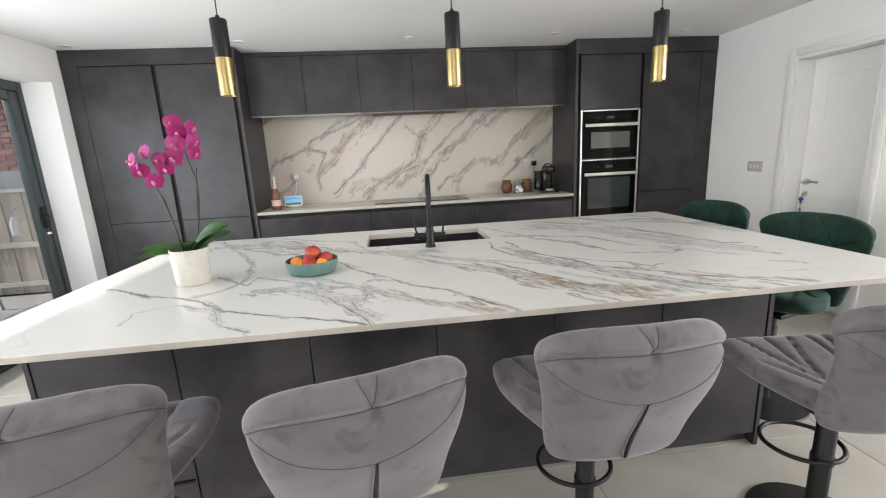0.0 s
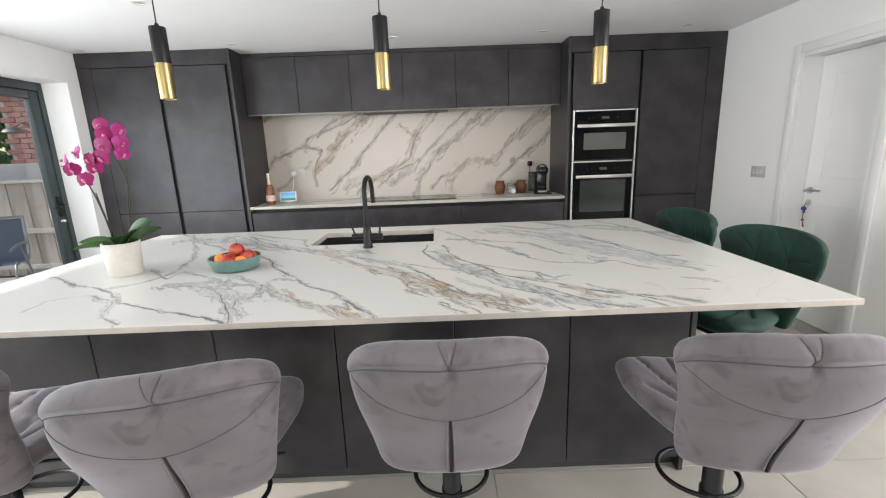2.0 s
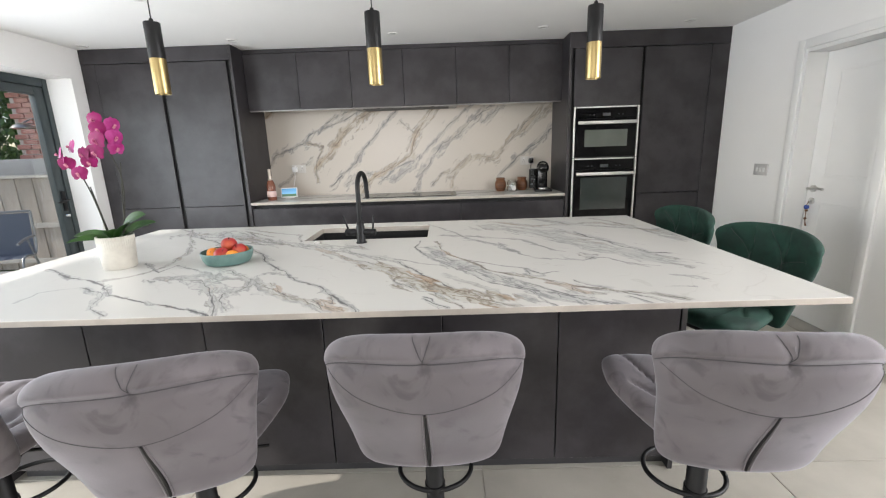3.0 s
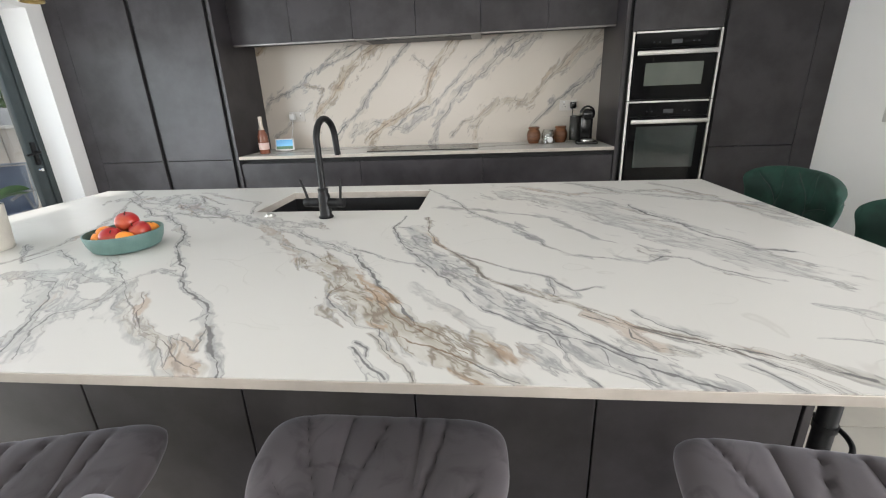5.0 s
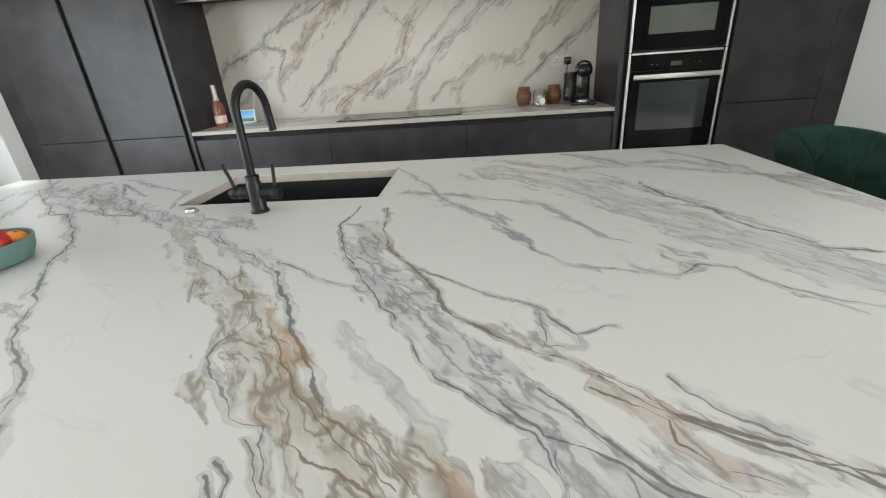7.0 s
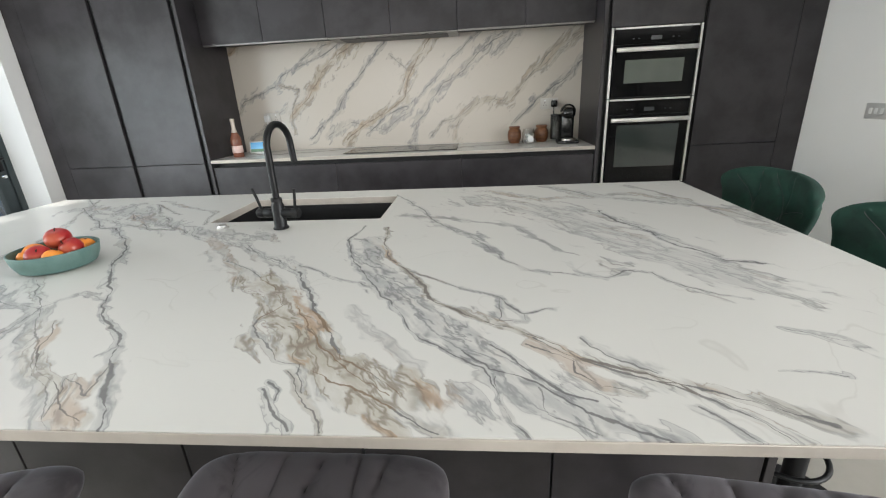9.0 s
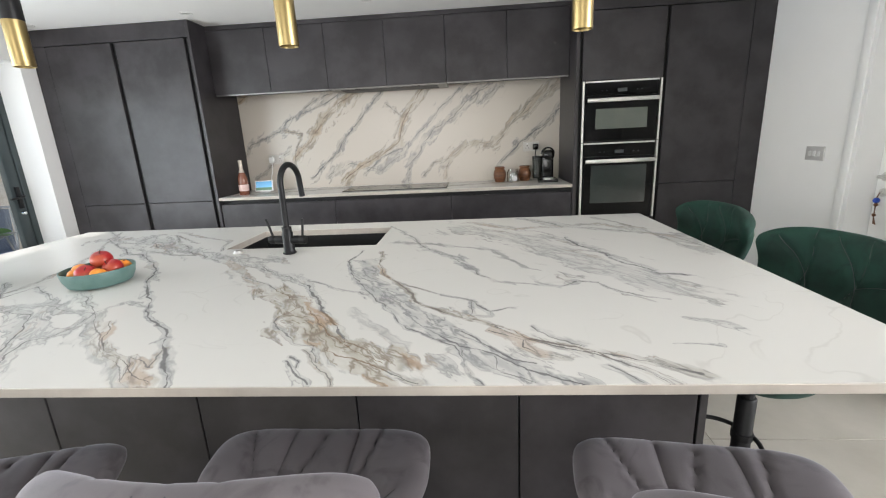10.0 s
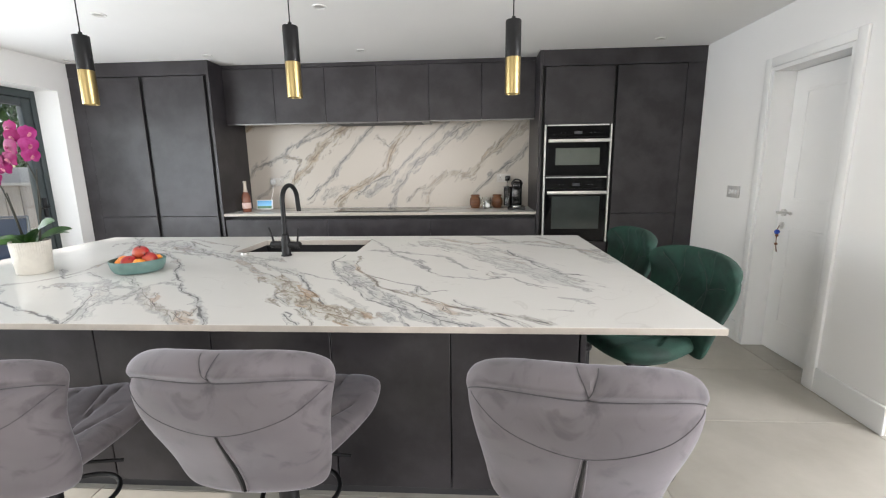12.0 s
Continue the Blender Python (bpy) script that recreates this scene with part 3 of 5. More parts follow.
def screen_material():
    """Small lit screen: blue sky and a green shore as plain bands."""
    m, n, l, p = material("lit_screen")
    tc, sp, rp = n.new("ShaderNodeTexCoord"), n.new("ShaderNodeSeparateXYZ"), n.new("ShaderNodeValToRGB")
    l.new(tc.outputs["Generated"], sp.inputs[0])
    l.new(sp.outputs[2], rp.inputs[0])
    e = rp.color_ramp.elements
    e[0].position, e[0].color = 0.0, (0.08, 0.16, 0.10, 1)
    e[1].position, e[1].color = 1.0, (0.10, 0.32, 0.60, 1)
    for at, c in ((0.28, (0.10, 0.20, 0.12, 1)), (0.34, (0.20, 0.50, 0.75, 1))):
        x = rp.color_ramp.elements.new(at)
        x.color = c
    l.new(rp.outputs[0], p.inputs["Base Color"])
    l.new(rp.outputs[0], p.inputs["Emission Color"])
    p.inputs["Emission Strength"].default_value = 0.22
    p.inputs["Roughness"].default_value = 0.15
    return m


M_screen = screen_material()


# ---- mesh helpers ----
def box(bm, x0, x1, y0, y1, z0, z1, bevel=0.0, seg=2):
    r = bmesh.ops.create_cube(bm, size=1.0, matrix=Matrix.LocRotScale(((x0 + x1) / 2, (y0 + y1) / 2, (z0 + z1) / 2), None, (x1 - x0, y1 - y0, z1 - z0)))
    if bevel:
        es = list({e for v in r["verts"] for e in v.link_edges})
        bmesh.ops.bevel(bm, geom=es, offset=bevel, segments=seg, affect="EDGES", profile=0.5)
    return bm


def boxes(*rows, bevel=0.0, seg=2):
    bm = bmesh.new()
    for r in rows:
        box(bm, *r, bevel=bevel, seg=seg)
    return bm


def lathe(bm, profile, segs=32, at=(0, 0, 0), m=None):
    """Turned shape from (radius, height) rows."""
    m = m or Matrix.Translation(at)
    rings = []
    for r, z in profile:
        if r < 1e-6:
            rings.append([bm.verts.new(m @ Vector((0, 0, z)))])
        else:
            rings.append([bm.verts.new(m @ Vector((r * math.cos(2 * math.pi * k / segs), r * math.sin(2 * math.pi * k / segs), z))) for k in range(segs)])
    for a, b in zip(rings, rings[1:]):
        for k in range(segs):
            j = (k + 1) % segs
            if len(a) == 1 and len(b) == 1:
                continue
            if len(a) == 1:
                bm.faces.new((a[0], b[j], b[k]))
            elif len(b) == 1:
                bm.faces.new((a[k], a[j], b[0]))
            else:
                bm.faces.new((a[k], a[j], b[j], b[k]))
    return bm


def tube(bm, pts, radius, segs=10, closed=False, taper=None):
    """Round tube along points."""
    pts = [Vector(p) for p in pts]
    n = len(pts)
    rings = []
    up = Vector((0, 0, 1))
    prev = None
    for i, p in enumerate(pts):
        if closed:
            d = pts[(i + 1) % n] - pts[i - 1]
        else:
            d = pts[min(i + 1, n - 1)] - pts[max(i - 1, 0)]
        d.normalize()
        if prev is None:
            side = d.cross(up)
            if side.length < 1e-3:
                side = d.cross(Vector((1, 0, 0)))
        else:
            side = prev - d * prev.dot(d)
        side.normalize()
        prev = side
        top = side.cross(d)
        r = radius * (1 if taper is None else 1 + (taper - 1) * i / max(1, n - 1))
        rings.append([bm.verts.new(p + r * (math.cos(2 * math.pi * k / segs) * side + math.sin(2 * math.pi * k / segs) * top)) for k in range(segs)])
    pairs = list(zip(rings, rings[1:])) + ([(rings[-1], rings[0])] if closed else [])
    for a, b in pairs:
        for k in range(segs):
            j = (k + 1) % segs
            bm.faces.new((a[k], a[j], b[j], b[k]))
    if not closed:
        bm.faces.new(rings[0])
        bm.faces.new(rings[-1][::-1])
    return bm


def arc(c, r, a0, a1, n, ax=(1, 0, 0), ay=(0, 0, 1)):
    c, ax, ay = Vector(c), Vector(ax), Vector(ay)
    return [c + r * (math.cos(a0 + (a1 - a0) * k / n) * ax + math.sin(a0 + (a1 - a0) * k / n) * ay) for k in range(n + 1)]


def finish(name, bm, mat, smooth=True):
    bmesh.ops.recalc_face_normals(bm, faces=bm.faces)
    me = bpy.data.meshes.new(name)
    bm.to_mesh(me)
    bm.free()
    me.materials.append(mat)
    if smooth:
        me.shade_smooth()
        me.set_sharp_from_angle(angle=radians(38))
    return me


def part(name, bm, mat, parent=None, label="", smooth=True):
    ob = new(name, finish(name, bm, mat, smooth))
    if parent is not None:
        ob.parent = parent
    if label:
        tagged(ob, label)
    return ob


def thing(name, label, category, group="", kind="", at=(0, 0, 0), rz=0.0):
    ob = new(name)
    ob.empty_display_size = 0.05
    ob.matrix_basis = pose(*at, 0, 0, rz)
    return tagged(ob, label, category, group, kind)


def solid(name, bm, mat, label, category, kind="", group=""):
    return tagged(part(name, bm, mat), label, category, group, kind)


def structure(name, bm, mat, label, category="structure"):
    return tagged(part(name, bm, mat), label, category, "", "structure")


def piece(name, me, parent, m):
    ob = new(name, me)
    ob.parent = parent
    ob.matrix_basis = m
    return ob


# ---- the room ----
CEIL = 2.324
XL, XR, YB, YF = -1.405, 4.372, 0.58, -9.6
structure("wall_north", boxes((XL - 0.3, XR + 0.2, YB + 0.012, YB + 0.3, -0.02, CEIL + 0.1)), M_wall, "plain white plastered wall behind the kitchen units", "wall")
structure("ceiling", boxes((XL - 0.3, 6.7, YF - 0.3, YB + 0.3, CEIL, CEIL + 0.2)), M_ceiling, "smooth white painted ceiling", "ceiling")
# west wall with the wide bifold opening
structure("wall_west", boxes((XL - 0.3, XL, -0.125, YB + 0.012, -0.02, CEIL), (XL - 0.3, XL, -6.2, -0.125, 2.066, CEIL), (XL - 0.3, XL, YF, -6.2, -0.02, CEIL)), M_wall,
          "white plastered wall with a wide door opening to the garden", "wall")
# south wall with a wide glazed opening
structure("wall_south", boxes((XL - 0.3, -1.0, YF - 0.3, YF, -0.02, CEIL), (3.8, 6.7, YF - 0.3, YF, -0.02, CEIL), (-1.0, 3.8, YF - 0.3, YF, 2.3, CEIL)), M_wall,
          "plain white wall with a wide opening", "wall")
# east wall with the door opening, then the return
DY0, DY1 = -1.49, -0.85
structure("wall_east", boxes((XR, XR + 0.2, DY1, YB + 0.012, -0.02, CEIL), (XR, XR + 0.2, DY0, DY1, 1.958, CEIL), (XR, XR + 0.2, -1.97, DY0, -0.02, CEIL)), M_wall,
          "white plastered wall beside the tall units", "wall")
# the opening at the far east end is added for the fill lamp
structure("wall_return", boxes((XR + 0.2, 6.7, -1.97, -1.75, -0.02, CEIL), (6.5, 6.7, -3.2, -1.97, -0.02, CEIL), (6.5, 6.7, YF, -6.0, -0.02, CEIL), (6.5, 6.7, -6.0, -3.2, 2.2, CEIL)), M_wall, "plain white wall closing the room, with an added opening for a fill lamp", "wall")

# skirting and architrave
SK = 0.15


def skirting(bm, x0, x1, y0, y1):
    box(bm, x0, x1, y0, y1, 0.0, SK, 0.004, 1)


bm = bmesh.new()
skirting(bm, XR - 0.018, XR - 0.0005, -1.988, DY0 - 0.062)
skirting(bm, XR + 0.0005, 6.49, -1.988, -1.9705)
structure("baseboard", bm, M_gloss, "white painted skirting board along the wall", "baseboard")
bm = bmesh.new()
skirting(bm, XR - 0.018, XR - 0.0005, DY1 + 0.062, -0.03)
structure("baseboard", bm, M_gloss, "short white painted skirting board beside the door", "baseboard")
bm = bmesh.new()
for y0, y1, z0, z1 in ((DY1, DY1 + 0.062, 0, 2.020), (DY0 - 0.062, DY0, 0, 2.020), (DY0, DY1, 1.958, 2.020)):
    box(bm, XR - 0.02, XR - 0.0005, y0, y1, z0, z1, 0.005, 2)
structure("trim", bm, M_gloss, "white painted door architrave", "trim")
bm = bmesh.new()
for y0, y1, z0, z1 in ((DY1 - 0.028, DY1, 0, 1.958), (DY0, DY0 + 0.028, 0, 1.958), (DY0 + 0.028, DY1 - 0.028, 1.930, 1.958)):
    box(bm, XR - 0.012, XR + 0.2, y0, y1, z0, z1, 0.002, 1)
structure("trim", bm, M_gloss, "white painted door lining", "trim")

# white door, closed, set back in its lining
door = thing("door_1", "closed white painted panel door in a white frame", "door", kind="structure")
dx = XR + 0.13
part("door_leaf", boxes((dx, dx + 0.04, DY0 + 0.030, DY1 - 0.030, 0.008, 1.928), bevel=0.003, seg=1), M_gloss, door)
bm = bmesh.new()
for y0, y1, z0, z1 in ((DY0 + 0.14, DY1 - 0.14, 0.22, 0.90), (DY0 + 0.14, DY1 - 0.14, 1.08, 1.80)):
    for a in ((y0, y1, z0, z0 + 0.02), (y0, y1, z1 - 0.02, z1), (y0, y0 + 0.02, z0 + 0.02, z1 - 0.02), (y1 - 0.02, y1, z0 + 0.02, z1 - 0.02)):
        box(bm, dx - 0.0035, dx + 0.001, *a, 0.002, 1)
part("door_moulding", bm, M_gloss, door)
hy = DY1 - 0.085
bm = lathe(bmesh.new(), [(0, 0), (0.026, 0), (0.026, 0.008), (0.012, 0.010), (0.011, 0.045), (0, 0.045)], 24, m=pose(dx, hy, 0.996, 0, -90, 0))
tube(bm, [(dx - 0.042, hy + 0.006, 0.996), (dx - 0.046, hy - 0.03, 0.998), (dx - 0.046, hy - 0.08, 1.004), (dx - 0.044, hy - 0.125, 1)], 0.0085, 12)
lever = part("door_handle", bm, M_steel, door, "brushed steel lever handle")
bm = lathe(bmesh.new(), [(0, 0), (0.024, 0), (0.024, 0.007), (0.010, 0.009), (0.010, 0.016), (0, 0.016)], 24, m=pose(dx, hy, 0.906, 0, -90, 0))
part("keyhole_rose", bm, M_steel, door)
keys = thing("key_lanyard", "beaded key lanyard with a blue bead hanging from the door lock", "keys")
bm = bmesh.new()
tube(bm, [(dx - 0.02, hy, 0.906), (dx - 0.03, hy + 0.002, 0.876), (dx - 0.025, hy + 0.004, 0.776)], 0.003, 8)
part("cord", bm, M_wood, keys)
bm = bmesh.new()
bmesh.ops.create_icosphere(bm, subdivisions=2, radius=0.011, matrix=Matrix.Translation((dx - 0.026, hy + 0.003, 0.836)))
part("bead", bm, M_wood, keys)
bm = bmesh.new()
bmesh.ops.create_icosphere(bm, subdivisions=2, radius=0.010, matrix=Matrix.Translation((dx - 0.026, hy + 0.003, 0.776)))
part("bead", bm, M_wood, keys)
bm = bmesh.new()
bmesh.ops.create_icosphere(bm, subdivisions=2, radius=0.017, matrix=Matrix.Translation((dx - 0.028, hy + 0.003, 0.861)))
part("bead", bm, M_blue, keys, "deep blue glass bead")
bm = bmesh.new()
for k in range(5):
    tube(bm, [(dx - 0.026, hy + 0.003, 0.766), (dx - 0.022 + 0.003 * k, hy - 0.012 + 0.007 * k, 0.721)], 0.0025, 6)
part("tassel", bm, M_wood, keys)

# double switch plate
sw = thing("light_switch", "satin grey double light switch on the white wall", "switch")
part("plate", boxes((XR - 0.009, XR - 0.0005, -0.642, -0.490, 1.075, 1.163), bevel=0.003), M_greyplate, sw)
for y in (-0.604, -0.566, -0.528):
    part("rocker", boxes((XR - 0.013, XR - 0.0085, y - 0.011, y + 0.011, 1.102, 1.136), bevel=0.002, seg=1), M_plastic, sw)

# ---- bifold door to the garden ----
win = thing("window_1", "anthracite aluminium glazed bifold door to the garden", "glazed door", kind="structure")
FX0, FX1 = -1.70, -1.63
part("outer_frame", boxes((FX0, FX1, -0.17, -0.10, 0.0, 2.066), (FX0, FX1, -6.23, -6.16, 0.0, 2.066), (FX0, FX1, -6.16, -0.17, 1.996, 2.066), (FX0, FX1, -6.16, -0.17, 0.0, 0.03), bevel=0.004, seg=1), M_anthracite, win)
edges = [-0.175, -1.67, -3.165, -4.66, -6.155]
for y1, y0 in zip(edges, edges[1:]):
    sash = part("sash", boxes((FX0 + 0.008, FX1 - 0.008, y1 - 0.085, y1, 0.034, 1.992), (FX0 + 0.008, FX1 - 0.008, y0 + 0.005, y0 + 0.09, 0.034, 1.992),
                              (FX0 + 0.008, FX1 - 0.008, y0 + 0.09, y1 - 0.085, 1.926, 1.992), (FX0 + 0.008, FX1 - 0.008, y0 + 0.09, y1 - 0.085, 0.034, 0.11), bevel=0.005, seg=2), M_anthracite, win)
    pane = part("pane", boxes((FX0 + 0.03, FX0 + 0.036, y0 + 0.088, y1 - 0.083, 0.108, 1.928)), M_pane, sash, "clear glass pane", smooth=False)
    pane.visible_shadow = False
bm = boxes((FX1 - 0.010, FX1 + 0.012, -0.235, -0.205, 0.926, 1.106), bevel=0.004)
tube(bm, [(FX1 + 0.01, -0.22, 1.026), (FX1 + 0.05, -0.22, 1.026), (FX1 + 0.055, -0.25, 1.021), (FX1 + 0.05, -0.33, 1.011)], 0.009, 10)
part("handle", bm, M_black, win, "black lever handle")
bm = lathe(bmesh.new(), [(0, 0), (0.018, 0), (0.018, 0.02), (0.012, 0.03), (0, 0.03)], 20, m=pose(FX1 - 0.01, -0.22, 0.886, 0, 90, 0))
part("lock", bm, M_chrome, win, "chrome lock cylinder")

# ---- downlights ----
group_spots = "ceiling downlights"
first = None
for sx, sy in ((-1.25, -0.12), (0.05, -0.14), (1.42, -0.16), (2.68, -0.19), (3.87, -0.24), (-0.03, -1.17), (1.41, -1.17)):
    m = pose(sx, sy, CEIL)
    if first is None:
        first = thing("downlight", "small round white recessed ceiling downlight, unlit", "downlight", group_spots)
        first.matrix_basis = m
        part("bezel", lathe(bmesh.new(), [(0.030, -0.001), (0.031, -0.006), (0.040, -0.007), (0.043, -0.003), (0.043, 0.0), (0.030, 0.0), (0.030, -0.001)], 32), M_spot, first)
        part("lens", lathe(bmesh.new(), [(0, -0.002), (0.030, -0.002), (0.030, 0), (0, 0)], 24), M_spotlens, first)
    else:
        copy_thing(first, m)

# ---- left tall units ----
BACK = YB - 0.002
tall = thing("tall_cabinet", "dark concrete-grey tall cabinet with flush handleless doors", "cabinet", "tall cabinets")
part("carcass", boxes((-1.28, -0.066, 0.024, BACK, 0.09, 2.196)), M_gap, tall)
part("plinth", boxes((-1.28, -0.066, 0.05, BACK, 0.0, 0.09)), M_carcass, tall)
for x0, x1 in ((-1.276, -0.716), (-0.680, -0.097)):
    part("door", boxes((x0, x1, 0.0, 0.022, 0.900, 2.192), bevel=0.0015, seg=1), M_cab, tall)
    part("door", boxes((x0, x1, 0.0, 0.022, 0.10, 0.895), bevel=0.0015, seg=1), M_cab, tall)
part("filler", boxes((XL + 0.002, -1.280, 0.003, 0.06, 0.0, 2.197), bevel=0.001, seg=1), M_cab, tall)
part("top_panel", boxes((XL + 0.002, -0.066, 0.0, 0.06, 2.198, CEIL - 0.002), bevel=0.001, seg=1), M_cab, tall)
part("end_panel", boxes((-0.065, -0.040, -0.004, BACK, 0.0, CEIL - 0.002), bevel=0.001, seg=1), M_cab, tall)

# ---- right tall units with ovens ----
ovh = thing("oven_housing", "dark concrete-grey tall housing unit around two built-in ovens", "cabinet", "tall cabinets")
part("end_panel", boxes((2.958, 2.985, -0.004, BACK, 0.0, CEIL - 0.002), bevel=0.001, seg=1), M_cab, ovh)
part("carcass", boxes((2.986, 3.628, 0.03, BACK, 0.09, 2.185)), M_gap, ovh)
part("plinth", boxes((2.986, 3.628, 0.05, BACK, 0.0, 0.09)), M_carcass, ovh)
part("door", boxes((3.010, 3.606, 0.0, 0.022, 1.700, 2.184), bevel=0.0015, seg=1), M_cab, ovh)
part("door", boxes((3.010, 3.606, 0.0, 0.022, 0.10, 0.632), bevel=0.0015, seg=1), M_cab, ovh)
part("top_panel", boxes((2.986, XR - 0.002, 0.0, 0.06, 2.190, CEIL - 0.002), bevel=0.001, seg=1), M_cab, ovh)

rtall = thing("tall_cabinet", "dark concrete-grey tall larder cabinet beside the ovens", "cabinet", "tall cabinets")
part("carcass", boxes((3.629, 4.214, 0.024, BACK, 0.09, 2.186)), M_gap, rtall)
part("plinth", boxes((3.629, 4.214, 0.05, BACK, 0.0, 0.09)), M_carcass, rtall)
part("door", boxes((3.632, 4.212, 0.0, 0.022, 0.900, 2.184), bevel=0.0015, seg=1), M_cab, rtall)
part("door", boxes((3.632, 4.212, 0.0, 0.022, 0.10, 0.895), bevel=0.0015, seg=1), M_cab, rtall)
part("filler", boxes((4.216, XR - 0.002, 0.002, 0.06, 0.0, 2.189), bevel=0.001, seg=1), M_cab, rtall)


def oven(label, z0, z1, win_z0, win_z1, win_x, glass, glass_label):
    """Built-in oven: steel surround, control strip, black glass door with a bar handle and a window."""
    o = thing("built_in_oven", label, "oven", "built-in ovens")
    x0, x1 = 3.011, 3.605
    zc = z1 - 0.105
    part("body", boxes((x0 + 0.005, x1 - 0.005, 0.012, 0.5, z0 + 0.004, z1 - 0.004)), M_carcass, o)
    part("side_trim", boxes((x0, x0 + 0.016, -0.014, 0.012, z0, z1), bevel=0.001, seg=1), M_steel, o, "brushed steel side strip")
    part("side_trim", boxes((x1 - 0.016, x1, -0.014, 0.012, z0, z1), bevel=0.001, seg=1), M_steel, o, "brushed steel side strip")
    part("top_trim", boxes((x0 + 0.0245, x1 - 0.0245, -0.013, 0.012, z1 - 0.012, z1), bevel=0.001, seg=1), M_steel, o)
    cp = part("control_panel", boxes((x0 + 0.025, x1 - 0.025, -0.016, 0.012, zc, z1 - 0.013), bevel=0.0015, seg=1), M_ovenglass, o, "black glass control panel")
    xm = (x0 + x1) / 2
    part("display", boxes((xm - 0.035, xm + 0.035, -0.0175, -0.0155, zc + 0.020, zc + 0.046)), M_display, cp)
    for dx_ in (-0.15, -0.115, 0.11, 0.145):
        part("touch_key", boxes((xm + dx_ - 0.006, xm + dx_ + 0.006, -0.0172, -0.0155, zc + 0.029, zc + 0.036)), M_display, cp)
    d = part("oven_door", boxes((x0 + 0.025, x1 - 0.025, -0.022, 0.012, z0 + 0.010, zc - 0.005), bevel=0.002, seg=1), M_ovenglass, o, "black glass oven door")
    part("window", boxes((xm - win_x, xm + win_x, -0.0245, -0.0215, win_z0, win_z1), bevel=0.001, seg=1), glass, d, glass_label)
    bm = boxes((x0 + 0.030, x1 - 0.030, -0.064, -0.048, zc - 0.052, zc - 0.022), bevel=0.004)
    for hx in (x0 + 0.06, x1 - 0.06):
        box(bm, hx - 0.008, hx + 0.008, -0.050, -0.020, zc - 0.045, zc - 0.029)
    part("handle", bm, M_steel, d, "flat brushed steel bar handle")
    return o


oven("compact built-in oven with steel trim and black glass", 1.240, 1.694, 1.339, 1.489, 0.195, M_ovenreflect, "window with a pale grey reflection put into its colour")
oven("tall built-in single oven with steel trim and black glass", 0.636, 1.236, 0.759, 1.059, 0.215, M_ovenwindow, "greenish dark oven window")

# ---- base units, worktop, splashback, wall units ----
for i, (x0, x1) in enumerate(((-0.038, 0.974), (0.974, 1.967), (1.967, 2.956))):
    b = thing("base_cabinet", "dark concrete-grey base drawer unit under the marble worktop", "cabinet", "base drawer units")
    part("carcass", boxes((x0 + 0.001, x1 - 0.001, 0.06, BACK, 0.09, 0.885)), M_gap, b)
    part("plinth", boxes((x0 + 0.001, x1 - 0.001, 0.07, BACK, 0.0, 0.09)), M_carcass, b)
    part("drawer_front", boxes((x0 + 0.002, x1 - 0.002, 0.012, 0.034, 0.50, 0.858), bevel=0.0015, seg=1), M_cab, b)
    part("drawer_front", boxes((x0 + 0.002, x1 - 0.002, 0.012, 0.034, 0.10, 0.47), bevel=0.0015, seg=1), M_cab, b)
worktop = thing("worktop", "slim white marble-look worktop with brown and grey veins", "worktop")
part("slab", boxes((-0.038, 2.956, -0.002, YB - 0.012, 0.894, 0.92), bevel=0.002, seg=1), M_counter, worktop)
part("front_edge", boxes((-0.038, 2.956, -0.006, -0.0025, 0.895, 0.9185), bevel=0.001, seg=1), M_edge, worktop, "pale slab edge")
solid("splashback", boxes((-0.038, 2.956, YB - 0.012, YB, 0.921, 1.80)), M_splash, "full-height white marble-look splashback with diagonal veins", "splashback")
UY = 0.215
for i in range(6):
    x0 = -0.038 + i * 0.499
    u = thing("wall_cabinet", "dark concrete-grey handleless wall cabinet above the splashback", "cabinet", "wall cabinets")
    part("carcass", boxes((x0 + 0.001, x0 + 0.498, UY + 0.024, BACK, 1.80, 2.285)), M_carcass, u)
    part("door", boxes((x0 + 0.0015, x0 + 0.4975, UY, UY + 0.022, 1.778, 2.283), bevel=0.0015, seg=1), M_cab, u)
solid("cornice_filler", boxes((-0.038, 2.956, UY + 0.01, UY + 0.03, 2.288, CEIL - 0.002)), M_cab, "dark grey filler strip above the wall cabinets", "filler")
hood = thing("extractor_hood", "slim steel canopy extractor under the wall cabinets", "extractor")
part("trim", boxes((0.97, 1.96, UY + 0.003, UY + 0.30, 1.766, 1.7765), bevel=0.002, seg=1), M_hoodtrim, hood)
part("filter", boxes((1.05, 1.88, UY + 0.05, UY + 0.27, 1.762, 1.766)), M_carcass, hood)
for x in (1.2, 1.72):
    part("lamp", lathe(bmesh.new(), [(0, 0), (0.02, 0), (0.02, 0.004), (0, 0.004)], 16, at=(x, UY + 0.03, 1.761)), M_black, hood)
solid("light_rail", boxes((-0.03, 0.965, UY - 0.001, UY + 0.024, 1.767, 1.7765)), M_hoodtrim, "thin aluminium light rail under the wall cabinets", "rail")
solid("light_rail", boxes((1.965, 2.95, UY - 0.001, UY + 0.024, 1.767, 1.7765)), M_hoodtrim, "thin aluminium light rail under the wall cabinets", "rail")

